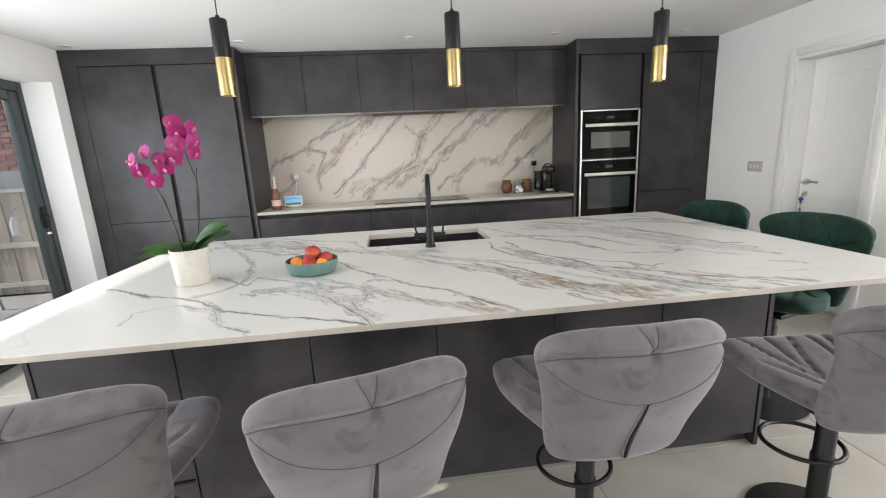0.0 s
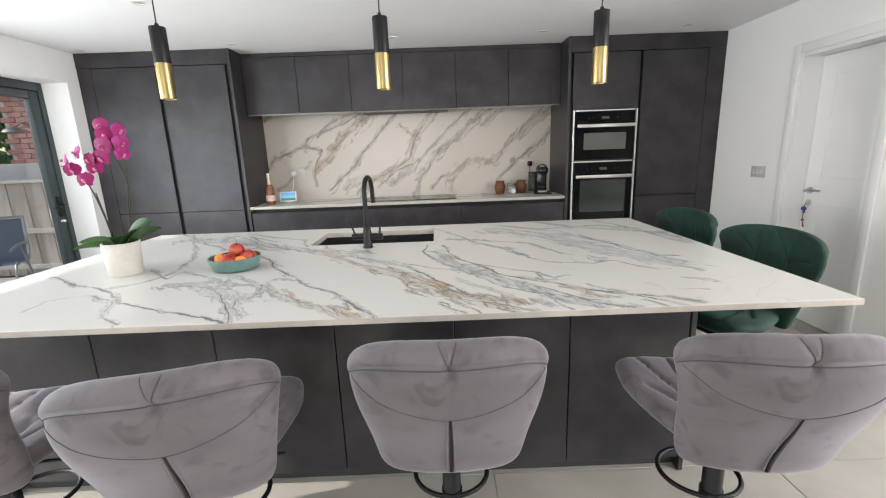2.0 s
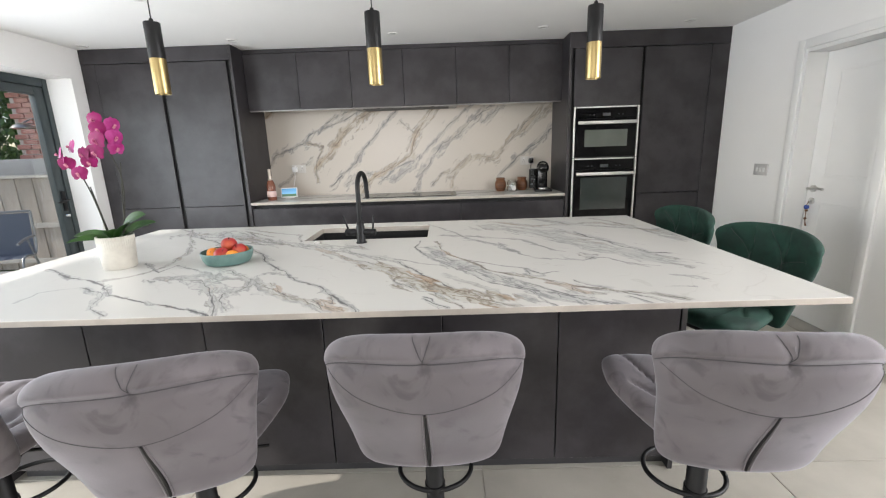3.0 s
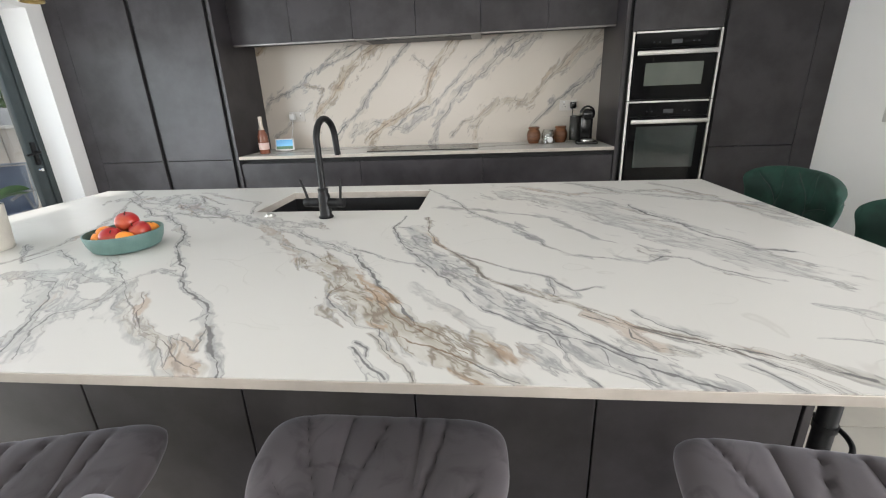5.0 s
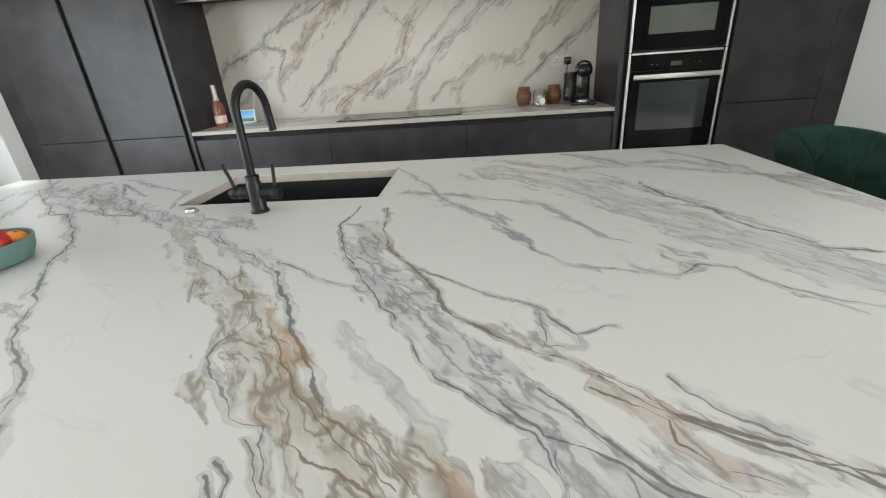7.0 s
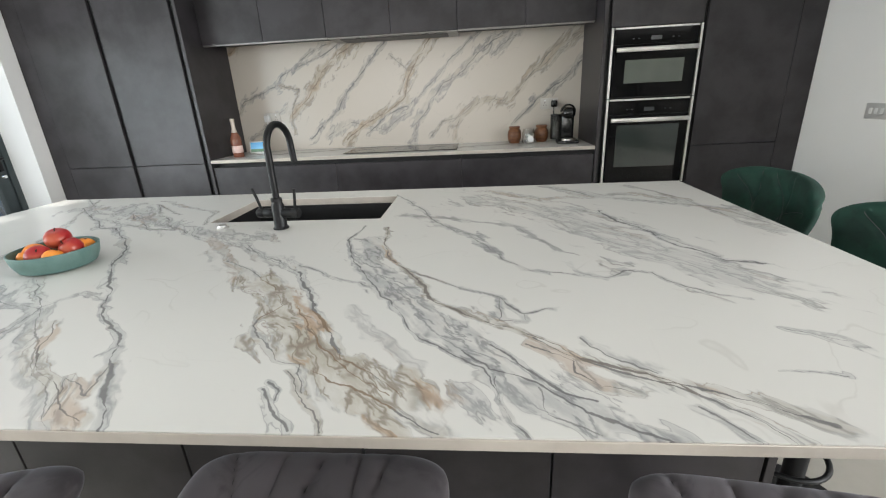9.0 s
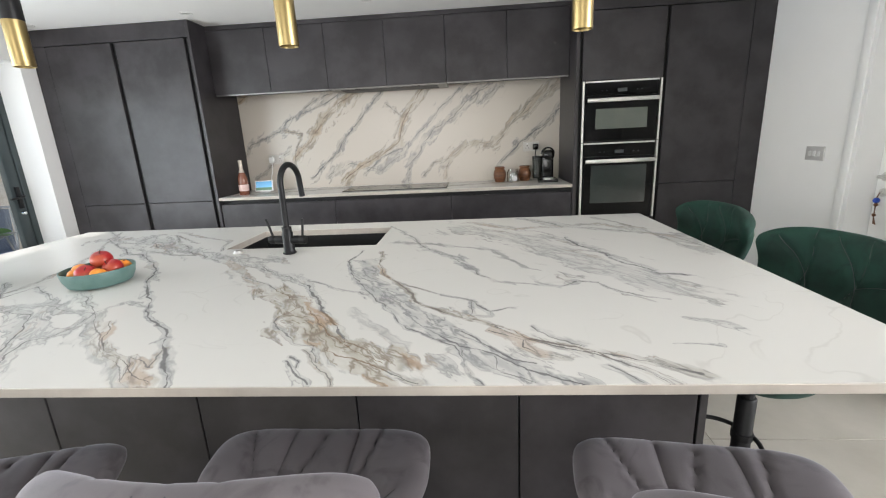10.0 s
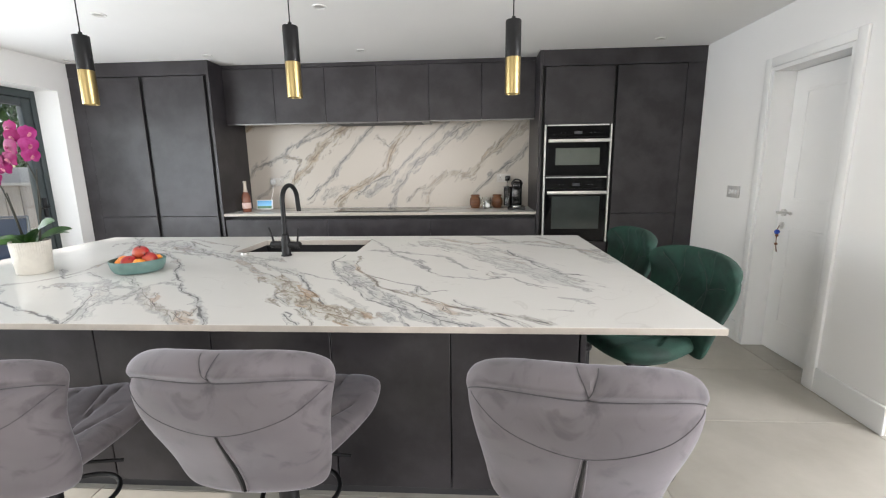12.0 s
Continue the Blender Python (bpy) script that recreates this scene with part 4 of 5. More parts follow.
hob = thing("induction_hob", "black glass induction hob set in the worktop", "hob")
part("glass", boxes((1.02, 1.93, 0.085, 0.50, 0.9205, 0.926), bevel=0.002, seg=1), M_ovenglass, hob)
for x, y in ((1.17, 0.39), (1.17, 0.20), (1.48, 0.30), (1.78, 0.39), (1.78, 0.20)):
    part("cooking_zone", lathe(bmesh.new(), [(0.080, 0), (0.080, 0.0006), (0.083, 0.0006), (0.083, 0), (0.080, 0)], 40, at=(x, y, 0.926)), M_display, hob)

# ---- things on the worktop ----
bottle = thing("wine_bottle", "pink sparkling wine bottle with pale foil", "bottle", at=(0.09, 0.20, 0.9205))
prof = [(0, 0), (0.040, 0), (0.043, 0.006), (0.043, 0.13), (0.040, 0.155), (0.022, 0.20), (0.015, 0.225)]
part("glass", lathe(bmesh.new(), prof + [(0.0, 0.226)], 28), M_bottle, bottle)
part("foil", lathe(bmesh.new(), [(0.0235, 0.197), (0.0165, 0.224), (0.0160, 0.285), (0.018, 0.287), (0.018, 0.300), (0.0165, 0.305), (0, 0.307)], 24), M_foil, bottle, "pale crinkled foil")
part("label", lathe(bmesh.new(), [(0.0434, 0.035), (0.0437, 0.036), (0.0437, 0.090), (0.0434, 0.091)], 28), M_label, bottle, "pale pink paper label")

disp = thing("smart_display", "small white smart display with a lit landscape picture", "display", at=(0.225, 0.30, 0.9205), rz=8)
bm = boxes((-0.082, 0.082, -0.006, 0.006, 0.012, 0.112), bevel=0.005)
ob = part("frame", bm, M_plastic, disp)
ob.matrix_basis = pose(0, 0, 0, -14)
ob2 = part("screen", boxes((-0.071, 0.071, -0.0085, -0.0063, 0.022, 0.102)), M_screen, disp, "lit screen with blue water")
ob2.matrix_basis = pose(0, 0, 0, -14)
part("foot", boxes((-0.045, 0.045, 0.0, 0.06, 0.0, 0.03), bevel=0.01), M_greyplate, disp)


def pot_jar(x, y, h, r):
    j = thing("wooden_pot", "turned brown wooden pot with a rim", "pot", "wooden pots", at=(x, y, 0.9205))
    part("body", lathe(bmesh.new(), [(0, 0), (r * 0.72, 0), (r * 0.95, h * 0.25), (r, h * 0.5), (r * 0.9, h * 0.72), (r * 0.68, h * 0.84), (r * 0.66, h * 0.86), (0, h * 0.86)], 32), M_wood, j)
    part("lid", lathe(bmesh.new(), [(0, h * 0.865), (r * 0.78, h * 0.865), (r * 0.82, h * 0.90), (r * 0.80, h * 0.97), (r * 0.7, h), (0, h)], 32), M_wood, j)


pot_jar(2.400, 0.42, 0.135, 0.058)
pot_jar(2.625, 0.44, 0.135, 0.058)
gj = thing("glass_jar", "clear glass jar of small white and steel capsules", "jar", at=(2.512, 0.37, 0.9205))
part("jar", lathe(bmesh.new(), [(0, 0), (0.047, 0), (0.050, 0.006), (0.050, 0.085), (0.042, 0.10), (0.042, 0.112), (0.039, 0.112), (0.039, 0.10), (0.047, 0.084), (0.047, 0.008), (0, 0.006)], 28), M_jar, gj)
rnd = random.Random(4)
for k in range(9):
    bm = lathe(bmesh.new(), [(0, 0), (0.012, 0), (0.017, 0.022), (0.018, 0.024), (0, 0.025)], 14,
               m=pose(rnd.uniform(-0.024, 0.024), rnd.uniform(-0.024, 0.024), 0.012 + 0.02 * (k // 3), rnd.uniform(-50, 50), rnd.uniform(-50, 50), 0))
    part("capsule", bm, M_plastic if k % 2 else M_steel, gj)
part("capsule", lathe(bmesh.new(), [(0, 0), (0.020, 0), (0.024, 0.004), (0.024, 0.012), (0, 0.016)], 20, m=pose(0.008, -0.053, 0.032, 80, 0, 10)), M_plastic, gj, "round white cap leaning on the jar")

cm = thing("coffee_machine", "glossy black capsule coffee machine with a water tank", "coffee machine", at=(2.81, 0.33, 0.9205), rz=-6)
part("base", boxes((-0.085, 0.085, -0.15, 0.13, 0.0, 0.022), bevel=0.008), M_blackplastic, cm)
bm = boxes((-0.048, 0.052, -0.02, 0.12, 0.02, 0.24), bevel=0.02, seg=3)
part("body", bm, M_blackplastic, cm)
bm = boxes((-0.048, 0.052, -0.14, 0.10, 0.19, 0.27), bevel=0.034, seg=5)
part("brewing_head", bm, M_blackplastic, cm)
tube_pts = arc((0.002, -0.02, 0.235), 0.052, 0, math.pi, 14)
part("lever", tube(bmesh.new(), tube_pts, 0.008, 10), M_blackplastic, cm, "black hoop lever")
part("water_tank", lathe(bmesh.new(), [(0, 0.024), (0.040, 0.024), (0.043, 0.20), (0.040, 0.205), (0, 0.205)], 24, at=(-0.086, 0.03, 0)), M_tank, cm, "smoky clear water tank")
part("tank_lid", lathe(bmesh.new(), [(0, 0.206), (0.044, 0.206), (0.044, 0.216), (0, 0.222)], 24, at=(-0.086, 0.03, 0)), M_blackplastic, cm)
part("drip_tray", lathe(bmesh.new(), [(0, 0.0225), (0.045, 0.0225), (0.045, 0.034), (0.040, 0.036), (0, 0.035)], 24, at=(0.002, -0.09, 0)), M_steel, cm)


def socket(x, z, label, plug):
    s = thing("wall_socket", label, "socket", "wall sockets")
    y = YB - 0.0125
    part("plate", boxes((x - 0.073, x + 0.073, y - 0.008, y, z - 0.043, z + 0.043), bevel=0.003), M_socketgrey, s)
    for dx_ in (-0.036, 0.036):
        part("socket_holes", boxes((x + dx_ - 0.003, x + dx_ + 0.003, y - 0.0095, y - 0.0078, z + 0.004, z + 0.012), (x + dx_ - 0.014, x + dx_ - 0.008, y - 0.0095, y - 0.0078, z - 0.014, z - 0.010),
                                   (x + dx_ + 0.008, x + dx_ + 0.014, y - 0.0095, y - 0.0078, z - 0.014, z - 0.010)), M_gap, s)
        part("rocker", boxes((x + dx_ - 0.006, x + dx_ + 0.006, y - 0.011, y - 0.0078, z + 0.020, z + 0.032), bevel=0.001, seg=1), M_plastic, s)
    mat = M_plastic if plug == "white" else M_blackplastic
    dx_ = -0.036 if plug == "white" else 0.036
    p = thing("plug", f"{plug} mains plug in the wall socket", "plug")
    part("plug_body", boxes((x + dx_ - 0.024, x + dx_ + 0.024, y - 0.050, y - 0.0095, z - 0.028, z + 0.024), bevel=0.008, seg=3), mat, p)
    part("cable", tube(bmesh.new(), [(x + dx_, y - 0.035, z - 0.028), (x + dx_ - 0.005, y - 0.04, z - 0.10), (x + dx_ + (0.02 if plug != "white" else -0.03), y - 0.05, z - 0.20), (x + dx_ + (0.06 if plug != "white" else -0.02), y - 0.09, 0.926)], 0.0035, 8), mat, p)


socket(0.265, 1.205, "white double wall socket on the splashback", "white")
socket(2.70, 1.217, "white double wall socket on the splashback near the coffee machine", "black")

# ---- island ----
IZ = 0.890
IX0, IX1, IY0, IY1 = -0.11, 3.030, -2.856, -1.228
SX0, SX1, SY0, SY1 = 1.035, 1.722, -1.760, -1.375
island = thing("kitchen_island", "dark concrete-grey kitchen island with handleless doors", "kitchen island")
part("carcass", boxes((-0.085, SX0 - 0.03, -2.475, -1.35, 0.09, 0.862), (SX1 + 0.03, 2.735, -2.475, -1.35, 0.09, 0.862), (SX0 - 0.03, SX1 + 0.03, -2.475, SY0 - 0.03, 0.09, 0.862),
                      (SX0 - 0.03, SX1 + 0.03, SY0 - 0.03, -1.35, 0.09, 0.60)), M_gap, island)
part("plinth", boxes((-0.07, 2.735, -2.455, -1.38, 0.0, 0.09)), M_carcass, island)
xs = [-0.103, 0.372, 0.852, 1.327, 1.80, 2.257, 2.733]
for x0, x1 in zip(xs, xs[1:]):
    part("door", boxes((x0 + 0.0025, x1 - 0.0025, -2.50, -2.478, 0.065, 0.855), bevel=0.0015, seg=1), M_cab, island)
    part("drawer_front", boxes((x0 + 0.0025, x1 - 0.0025, -1.348, -1.326, 0.10, 0.83), bevel=0.0015, seg=1), M_cab, island)
part("end_panel", boxes((2.737, 2.757, -2.502, -1.322, 0.0, 0.865), bevel=0.001, seg=1), M_cab, island)
part("end_panel", boxes((-0.122, -0.104, -2.502, -1.322, 0.0, 0.865), bevel=0.001, seg=1), M_cab, island)

itop = thing("island_worktop", "large white marble-look island top with grey and rust veins", "worktop")
bm = bmesh.new()
z0, z1 = IZ - 0.020, IZ
# slab in four strips round the sink cut-out
for r in ((IX0, SX0, IY0, IY1), (SX1, IX1, IY0, IY1), (SX0, SX1, IY0, SY0), (SX0, SX1, SY1, IY1)):
    x0, x1, y0, y1 = r
    vs = [bm.verts.new((x, y, z)) for z in (z0, z1) for x, y in ((x0, y0), (x1, y0), (x1, y1), (x0, y1))]
    bm.faces.new(vs[4:8])
    bm.faces.new(vs[0:4][::-1])
# outer and inner rims
for x0, x1, y0, y1, flip in ((IX0, IX1, IY0, IY1, False), (SX0, SX1, SY0, SY1, True)):
    c = [(x0, y0), (x1, y0), (x1, y1), (x0, y1)]
    for k in range(4):
        a, b = c[k], c[(k + 1) % 4]
        f = [bm.verts.new((*a, z0)), bm.verts.new((*b, z0)), bm.verts.new((*b, z1)), bm.verts.new((*a, z1))]
        bm.faces.new(f[::-1] if flip else f)
me = bpy.data.meshes.new("slab")
bm.to_mesh(me)
bm.free()
me.materials.append(M_island)
slab = new("slab", me)
slab.parent = itop
t = 0.003
part("slab_edge", boxes((IX0 - t, IX1 + t, IY0 - t, IY0 - 0.0003, z0, z1 - 0.0012), (IX0 - t, IX1 + t, IY1 + 0.0003, IY1 + t, z0, z1 - 0.0012),
                        (IX0 - t, IX0 - 0.0003, IY0, IY1, z0, z1 - 0.0012), (IX1 + 0.0003, IX1 + t, IY0, IY1, z0, z1 - 0.0012), bevel=0.0008, seg=1), M_edge, itop, "pale beige slab edge")
part("cutout_edge", boxes((SX0 + 0.0003, SX0 + t, SY0, SY1, z0 - 0.01, z1 - 0.001), (SX1 - t, SX1 - 0.0003, SY0, SY1, z0 - 0.01, z1 - 0.001),
                          (SX0 + t, SX1 - t, SY1 - t, SY1 - 0.0003, z0 - 0.01, z1 - 0.001), (SX0 + t, SX1 - t, SY0 + 0.0003, SY0 + t, z0 - 0.01, z1 - 0.001)), M_edge, itop)

sink = thing("kitchen_sink", "black composite undermount sink in the island", "sink")
w = 0.012
part("bowl", boxes((SX0 - w, SX0 + 0.001, SY0 - w, SY1 + w, IZ - 0.23, IZ - 0.032), (SX1 - 0.001, SX1 + w, SY0 - w, SY1 + w, IZ - 0.23, IZ - 0.032),
                   (SX0 + 0.001, SX1 - 0.001, SY0 - w, SY0 + 0.001, IZ - 0.23, IZ - 0.032), (SX0 + 0.001, SX1 - 0.001, SY1 - 0.001, SY1 + w, IZ - 0.23, IZ - 0.032),
                   (SX0 - w, SX1 + w, SY0 - w, SY1 + w, IZ - 0.245, IZ - 0.23)), M_sink, sink)
part("drain", lathe(bmesh.new(), [(0, 0.001), (0.03, 0.001), (0.045, 0.004), (0.045, 0.0), (0, 0)], 28, at=(1.38, -1.55, IZ - 0.23)), M_black, sink)

tap = thing("kitchen_tap", "matt black swan-neck mixer tap with two levers", "tap", at=(1.375, -1.86, IZ + 0.0005), rz=-6)
part("base", lathe(bmesh.new(), [(0, 0), (0.027, 0), (0.028, 0.004), (0.024, 0.008), (0.0225, 0.012), (0.0225, 0.085), (0.019, 0.095), (0.016, 0.105), (0, 0.105)], 32), M_black, tap)
R = 0.078
neck = [(0, 0, 0.10), (0, 0, 0.18), (0, 0, 0.25)] + [tuple(v) for v in arc((0, R, 0.282), R, math.pi, 0.0, 18, ax=(0, 1, 0))] + [(0, 2 * R + 0.004, 0.245), (0, 2 * R + 0.008, 0.218)]
spout = part("spout", tube(bmesh.new(), neck, 0.0122, 16), M_black, tap)
part("spout_collar", lathe(bmesh.new(), [(0.0138, 0.098), (0.0195, 0.099), (0.0195, 0.112), (0.0138, 0.114)], 24), M_black, tap)
for sgn in (-1, 1):
    body = lathe(bmesh.new(), [(0, 0.018), (0.0165, 0.018), (0.0175, 0.022), (0.0175, 0.050), (0.0165, 0.052), (0.0165, 0.056), (0.0175, 0.058), (0.0175, 0.078), (0.0155, 0.081), (0, 0.081)], 24, m=pose(0, 0, 0.058, 0, 90 * sgn, 0))
    arm = part("valve_body", body, M_black, tap)
    lv = [(sgn * 0.066, 0, 0.07), (sgn * (0.070 if sgn > 0 else 0.078), 0.002, 0.11), (sgn * (0.072 if sgn > 0 else 0.092), 0.004, 0.145)]
    part("lever", tube(bmesh.new(), lv, 0.0052, 10), M_black, arm)
pop = thing("pop_up_knob", "small round chrome pop-up waste knob on the island top", "knob", at=(1.135, -1.835, IZ + 0.0005))
part("knob", lathe(bmesh.new(), [(0, 0), (0.022, 0), (0.023, 0.003), (0.020, 0.006), (0.017, 0.005), (0.015, 0.011), (0, 0.012)], 28), M_steel, pop)

# ---- fruit bowl ----
bowl = thing("fruit_bowl", "sage green ceramic bowl", "bowl", at=(0.836, -2.200, IZ + 0.0005))
part("bowl_body", lathe(bmesh.new(), [(0, 0.0), (0.080, 0.0), (0.093, 0.006), (0.104, 0.028), (0.109, 0.054), (0.1085, 0.058), (0.105, 0.058), (0.100, 0.032), (0.089, 0.013), (0.076, 0.008), (0, 0.008)], 56), M_bowl, bowl)


def fruit(kind, x, y, z, r, rot):
    apple = kind == "apple"
    f = thing(kind, "red and yellow ripe apple in the bowl" if apple else "ripe orange mandarin in the bowl", kind, "fruit in the bowl")
    f.matrix_basis = pose(x, y, z, *rot)
    prof_ = []
    for k in range(17):
        a = -math.pi / 2 + math.pi * k / 16
        rr = r * math.cos(a) * (1 + (0.05 * math.sin(a) if apple else 0))
        zz = r * (0.92 if apple else 0.86) * math.sin(a)
        if apple and k >= 14:
            zz -= r * 0.16 * (1 - rr / (r * math.cos(-math.pi / 2 + math.pi * 13 / 16)))
        prof_.append((max(rr, 0.0) if 0 < k < 16 else 0.0, zz))
    part("flesh", lathe(bmesh.new(), prof_, 28), M_apple if apple else M_orange, f)
    if apple:
        part("stalk", tube(bmesh.new(), [(0, 0, r * 0.72), (0.001, 0, r * 0.92), (0.004, 0.002, r * 1.08)], 0.0016, 6), M_stem, f)
    else:
        part("stalk_scar", lathe(bmesh.new(), [(0, r * 0.862), (0.004, r * 0.860), (0.003, r * 0.85)], 8), M_stem, f)


bx, by, bz = 0.836, -2.200, IZ
fruit("apple", bx + 0.004, by + 0.018, bz + 0.080, 0.034, (14, 8, 0))
fruit("apple", bx + 0.000, by - 0.050, bz + 0.048, 0.033, (40, 10, 30))
fruit("apple", bx + 0.058, by - 0.002, bz + 0.055, 0.032, (30, -25, 0))
fruit("apple", bx - 0.018, by + 0.058, bz + 0.045, 0.031, (-20, 15, 80))
fruit("mandarin", bx - 0.060, by - 0.005, bz + 0.045, 0.029, (10, 30, 0))
fruit("mandarin", bx + 0.050, by - 0.054, bz + 0.045, 0.027, (-15, 20, 0))
fruit("mandarin", bx + 0.045, by + 0.055, bz + 0.043, 0.028, (15, 10, 60))
fruit("mandarin", bx - 0.042, by - 0.046, bz + 0.044, 0.026, (25, -10, 0))

# ---- orchid ----
orchid = thing("potted_orchid", "magenta orchid with two flower stems in a cream ribbed pot", "potted plant", at=(0.362, -2.225, IZ + 0.0005))
bm = bmesh.new()
seg = 96
rows = [(0.061, 0.0), (0.064, 0.004), (0.067, 0.07), (0.071, 0.141), (0.071, 0.145), (0.067, 0.145), (0.065, 0.12), (0.0, 0.12)]
lathe(bm, rows, seg)
for v in bm.verts:
    rr = math.hypot(v.co.x, v.co.y)
    if rr > 0.0655 and 0.006 < v.co.z < 0.147:
        k = 1 + 0.015 * math.cos(48 * math.atan2(v.co.y, v.co.x))
        v.co.x, v.co.y = v.co.x * k, v.co.y * k
part("pot", bm, M_ceramic, orchid, "cream ribbed ceramic pot")
bm = lathe(bmesh.new(), [(0, 0.128), (0.04, 0.131), (0.0645, 0.126)], 24)
for v in bm.verts:
    v.co.z += 0.006 * noise.noise(v.co * 60)
part("compost", bm, M_soil, orchid)


def orchid_leaf(yaw, length, width, rise, droop, roll=0):
    bm = bmesh.new()
    n = 14
    rowsv = []
    for i in range(n + 1):
        s = i / n
        wd = width * (math.sin(math.pi * min(1, s * 0.9 + 0.08)) ** 0.7) * (1 - 0.15 * s)
        if i == n:
            wd = 0.002
        x = 0.012 + length * s
        z = 0.125 + rise * s - droop * s * s
        rowsv.append([bm.verts.new((x, a * wd, z + 0.35 * wd * abs(a) ** 1.6 + (0.0 if abs(a) > 0.01 else -0.002))) for a in (-1, -0.5, 0, 0.5, 1)])
    for a, b in zip(rowsv, rowsv[1:]):
        for k in range(4):
            bm.faces.new((a[k], a[k + 1], b[k + 1], b[k]))
    r = bmesh.ops.solidify(bm, geom=bm.faces[:], thickness=0.0025)
    bmesh.ops.rotate(bm, verts=bm.verts, cent=(0, 0, 0.135), matrix=Matrix.Rotation(radians(roll), 3, "X"))
    bmesh.ops.rotate(bm, verts=bm.verts, cent=(0, 0, 0), matrix=Matrix.Rotation(radians(yaw), 3, "Z"))
    part("leaf", bm, M_leaf, orchid)


for a in ((14, 0.16, 0.040, 0.26, 0.11, 42), (-14, 0.14, 0.036, 0.15, 0.05, 30), (30, 0.15, 0.036, 0.13, 0.06, 25), (172, 0.19, 0.032, 0.07, 0.05, -28), (205, 0.16, 0.030, 0.045, 0.04, -20), (60, 0.13, 0.030, 0.10, 0.06), (120, 0.15, 0.028, 0.07, 0.05), (-60, 0.12, 0.026, 0.11, 0.05)):
    orchid_leaf(*a)


def petal_bm(bm, m, length, width, cup=0.25):
    n = 7
    rws = []
    for i in range(n + 1):
        s = i / n
        wd = width * max(0.06, math.sin(math.pi * (0.08 + 0.90 * s)) ** 0.6)
        rws.append([bm.verts.new(m @ Vector((a * wd, 0.002 + cup * length * (0.8 * s * s - 0.35 * s) + 0.08 * wd * a * a, length * s))) for a in (-1, -0.5, 0, 0.5, 1)])
    for a, b in zip(rws, rws[1:]):
        for k in range(4):
            bm.faces.new((a[k], a[k + 1], b[k + 1], b[k]))


def flower(at, yaw, pitch, size, pale):
    m0 = Matrix.Translation(at) @ Euler((radians(pitch), 0, radians(yaw))).to_matrix().to_4x4()
    mat = M_petal_pale if pale else M_petal
    bm = bmesh.new()
    for ang, ln, wd in ((0, 0.036, 0.015), (128, 0.036, 0.014), (-128, 0.036, 0.014)):
        petal_bm(bm, m0 @ Matrix.Rotation(radians(ang), 4, "Y"), ln * size, wd * size)
    f = part("flower", bm, mat, orchid)
    bm = bmesh.new()
    for ang in (68, -68):
        petal_bm(bm, m0 @ Matrix.Translation((0, -0.003, 0)) @ Matrix.Rotation(radians(ang), 4, "Y"), 0.040 * size, 0.024 * size)
    part("petal", bm, mat, f)
    bm = bmesh.new()
    bmesh.ops.create_icosphere(bm, subdivisions=2, radius=0.006 * size, matrix=m0 @ Matrix.Translation((0, -0.010, -0.002)))
    petal_bm(bm, m0 @ Matrix.Translation((0, -0.010, -0.002)) @ Matrix.Rotation(radians(180), 4, "Y") @ Matrix.Rotation(radians(-25), 4, "X"), 0.018 * size, 0.008 * size)
    part("lip", bm, M_lip, f)


STEM_A = [(0.02, 0.02, 0.13), (0.050, 0.03, 0.28), (0.066, 0.02, 0.40), (0.055, 0.0, 0.50), (0.05, -0.01, 0.58), (0.022, -0.01, 0.625)]
STEM_B = [(-0.02, -0.005, 0.13), (-0.035, -0.01, 0.25), (-0.060, -0.012, 0.36), (-0.085, -0.02, 0.43), (-0.125, -0.02, 0.475), (-0.165, -0.02, 0.475)]


def smooth_path(pts, n=8):
    out = []
    P = [Vector(p) for p in pts]
    for i in range(len(P) - 1):
        p0, p1, p2, p3 = P[max(i - 1, 0)], P[i], P[i + 1], P[min(i + 2, len(P) - 1)]
        for k in range(n):
            t_ = k / n
            out.append(0.5 * ((2 * p1) + (p2 - p0) * t_ + (2 * p0 - 5 * p1 + 4 * p2 - p3) * t_ ** 2 + (3 * p1 - p0 - 3 * p2 + p3) * t_ ** 3))
    out.append(P[-1])
    return out


for st in (STEM_A, STEM_B):
    part("flower_stem", tube(bmesh.new(), smooth_path(st), 0.0032, 8, taper=0.6), M_stem, orchid)
for st, lim in ((STEM_A, 0.46), (STEM_B, 0.36)):
    part("support_cane", tube(bmesh.new(), [(st[0][0] + 0.004, st[0][1] + 0.006, 0.12), (st[2][0] + 0.004, st[2][1] + 0.006, lim)], 0.0025, 8), M_stem, orchid, "thin dark support cane")
for f in (((0.03, -0.02, 0.632), -8, 0, 0.95, False), ((0.048, -0.03, 0.594), 10, 5, 0.95, False), ((0.036, -0.04, 0.55), -14, 0, 1.15, False), ((0.018, -0.035, 0.502), -6, 4, 1.05, False),
          ((0.09, 0.0, 0.61), 80, 0, 0.95, True), ((0.096, -0.01, 0.56), 75, 0, 1.0, True), ((0.086, 0.0, 0.515), 70, 0, 0.9, True),
          ((-0.038, -0.03, 0.496), -20, 0, 0.9, False), ((-0.018, -0.03, 0.463), 12, 0, 0.85, False), ((-0.101, -0.045, 0.458), 10, 0, 0.9, False), ((-0.058, -0.045, 0.418), 0, -10, 0.95, False),
          ((-0.136, -0.03, 0.498), -45, -10, 1.0, True), ((-0.091, -0.02, 0.528), -35, -15, 0.95, True), ((-0.126, -0.035, 0.476), -40, 0, 0.85, True)):
    flower(*f)

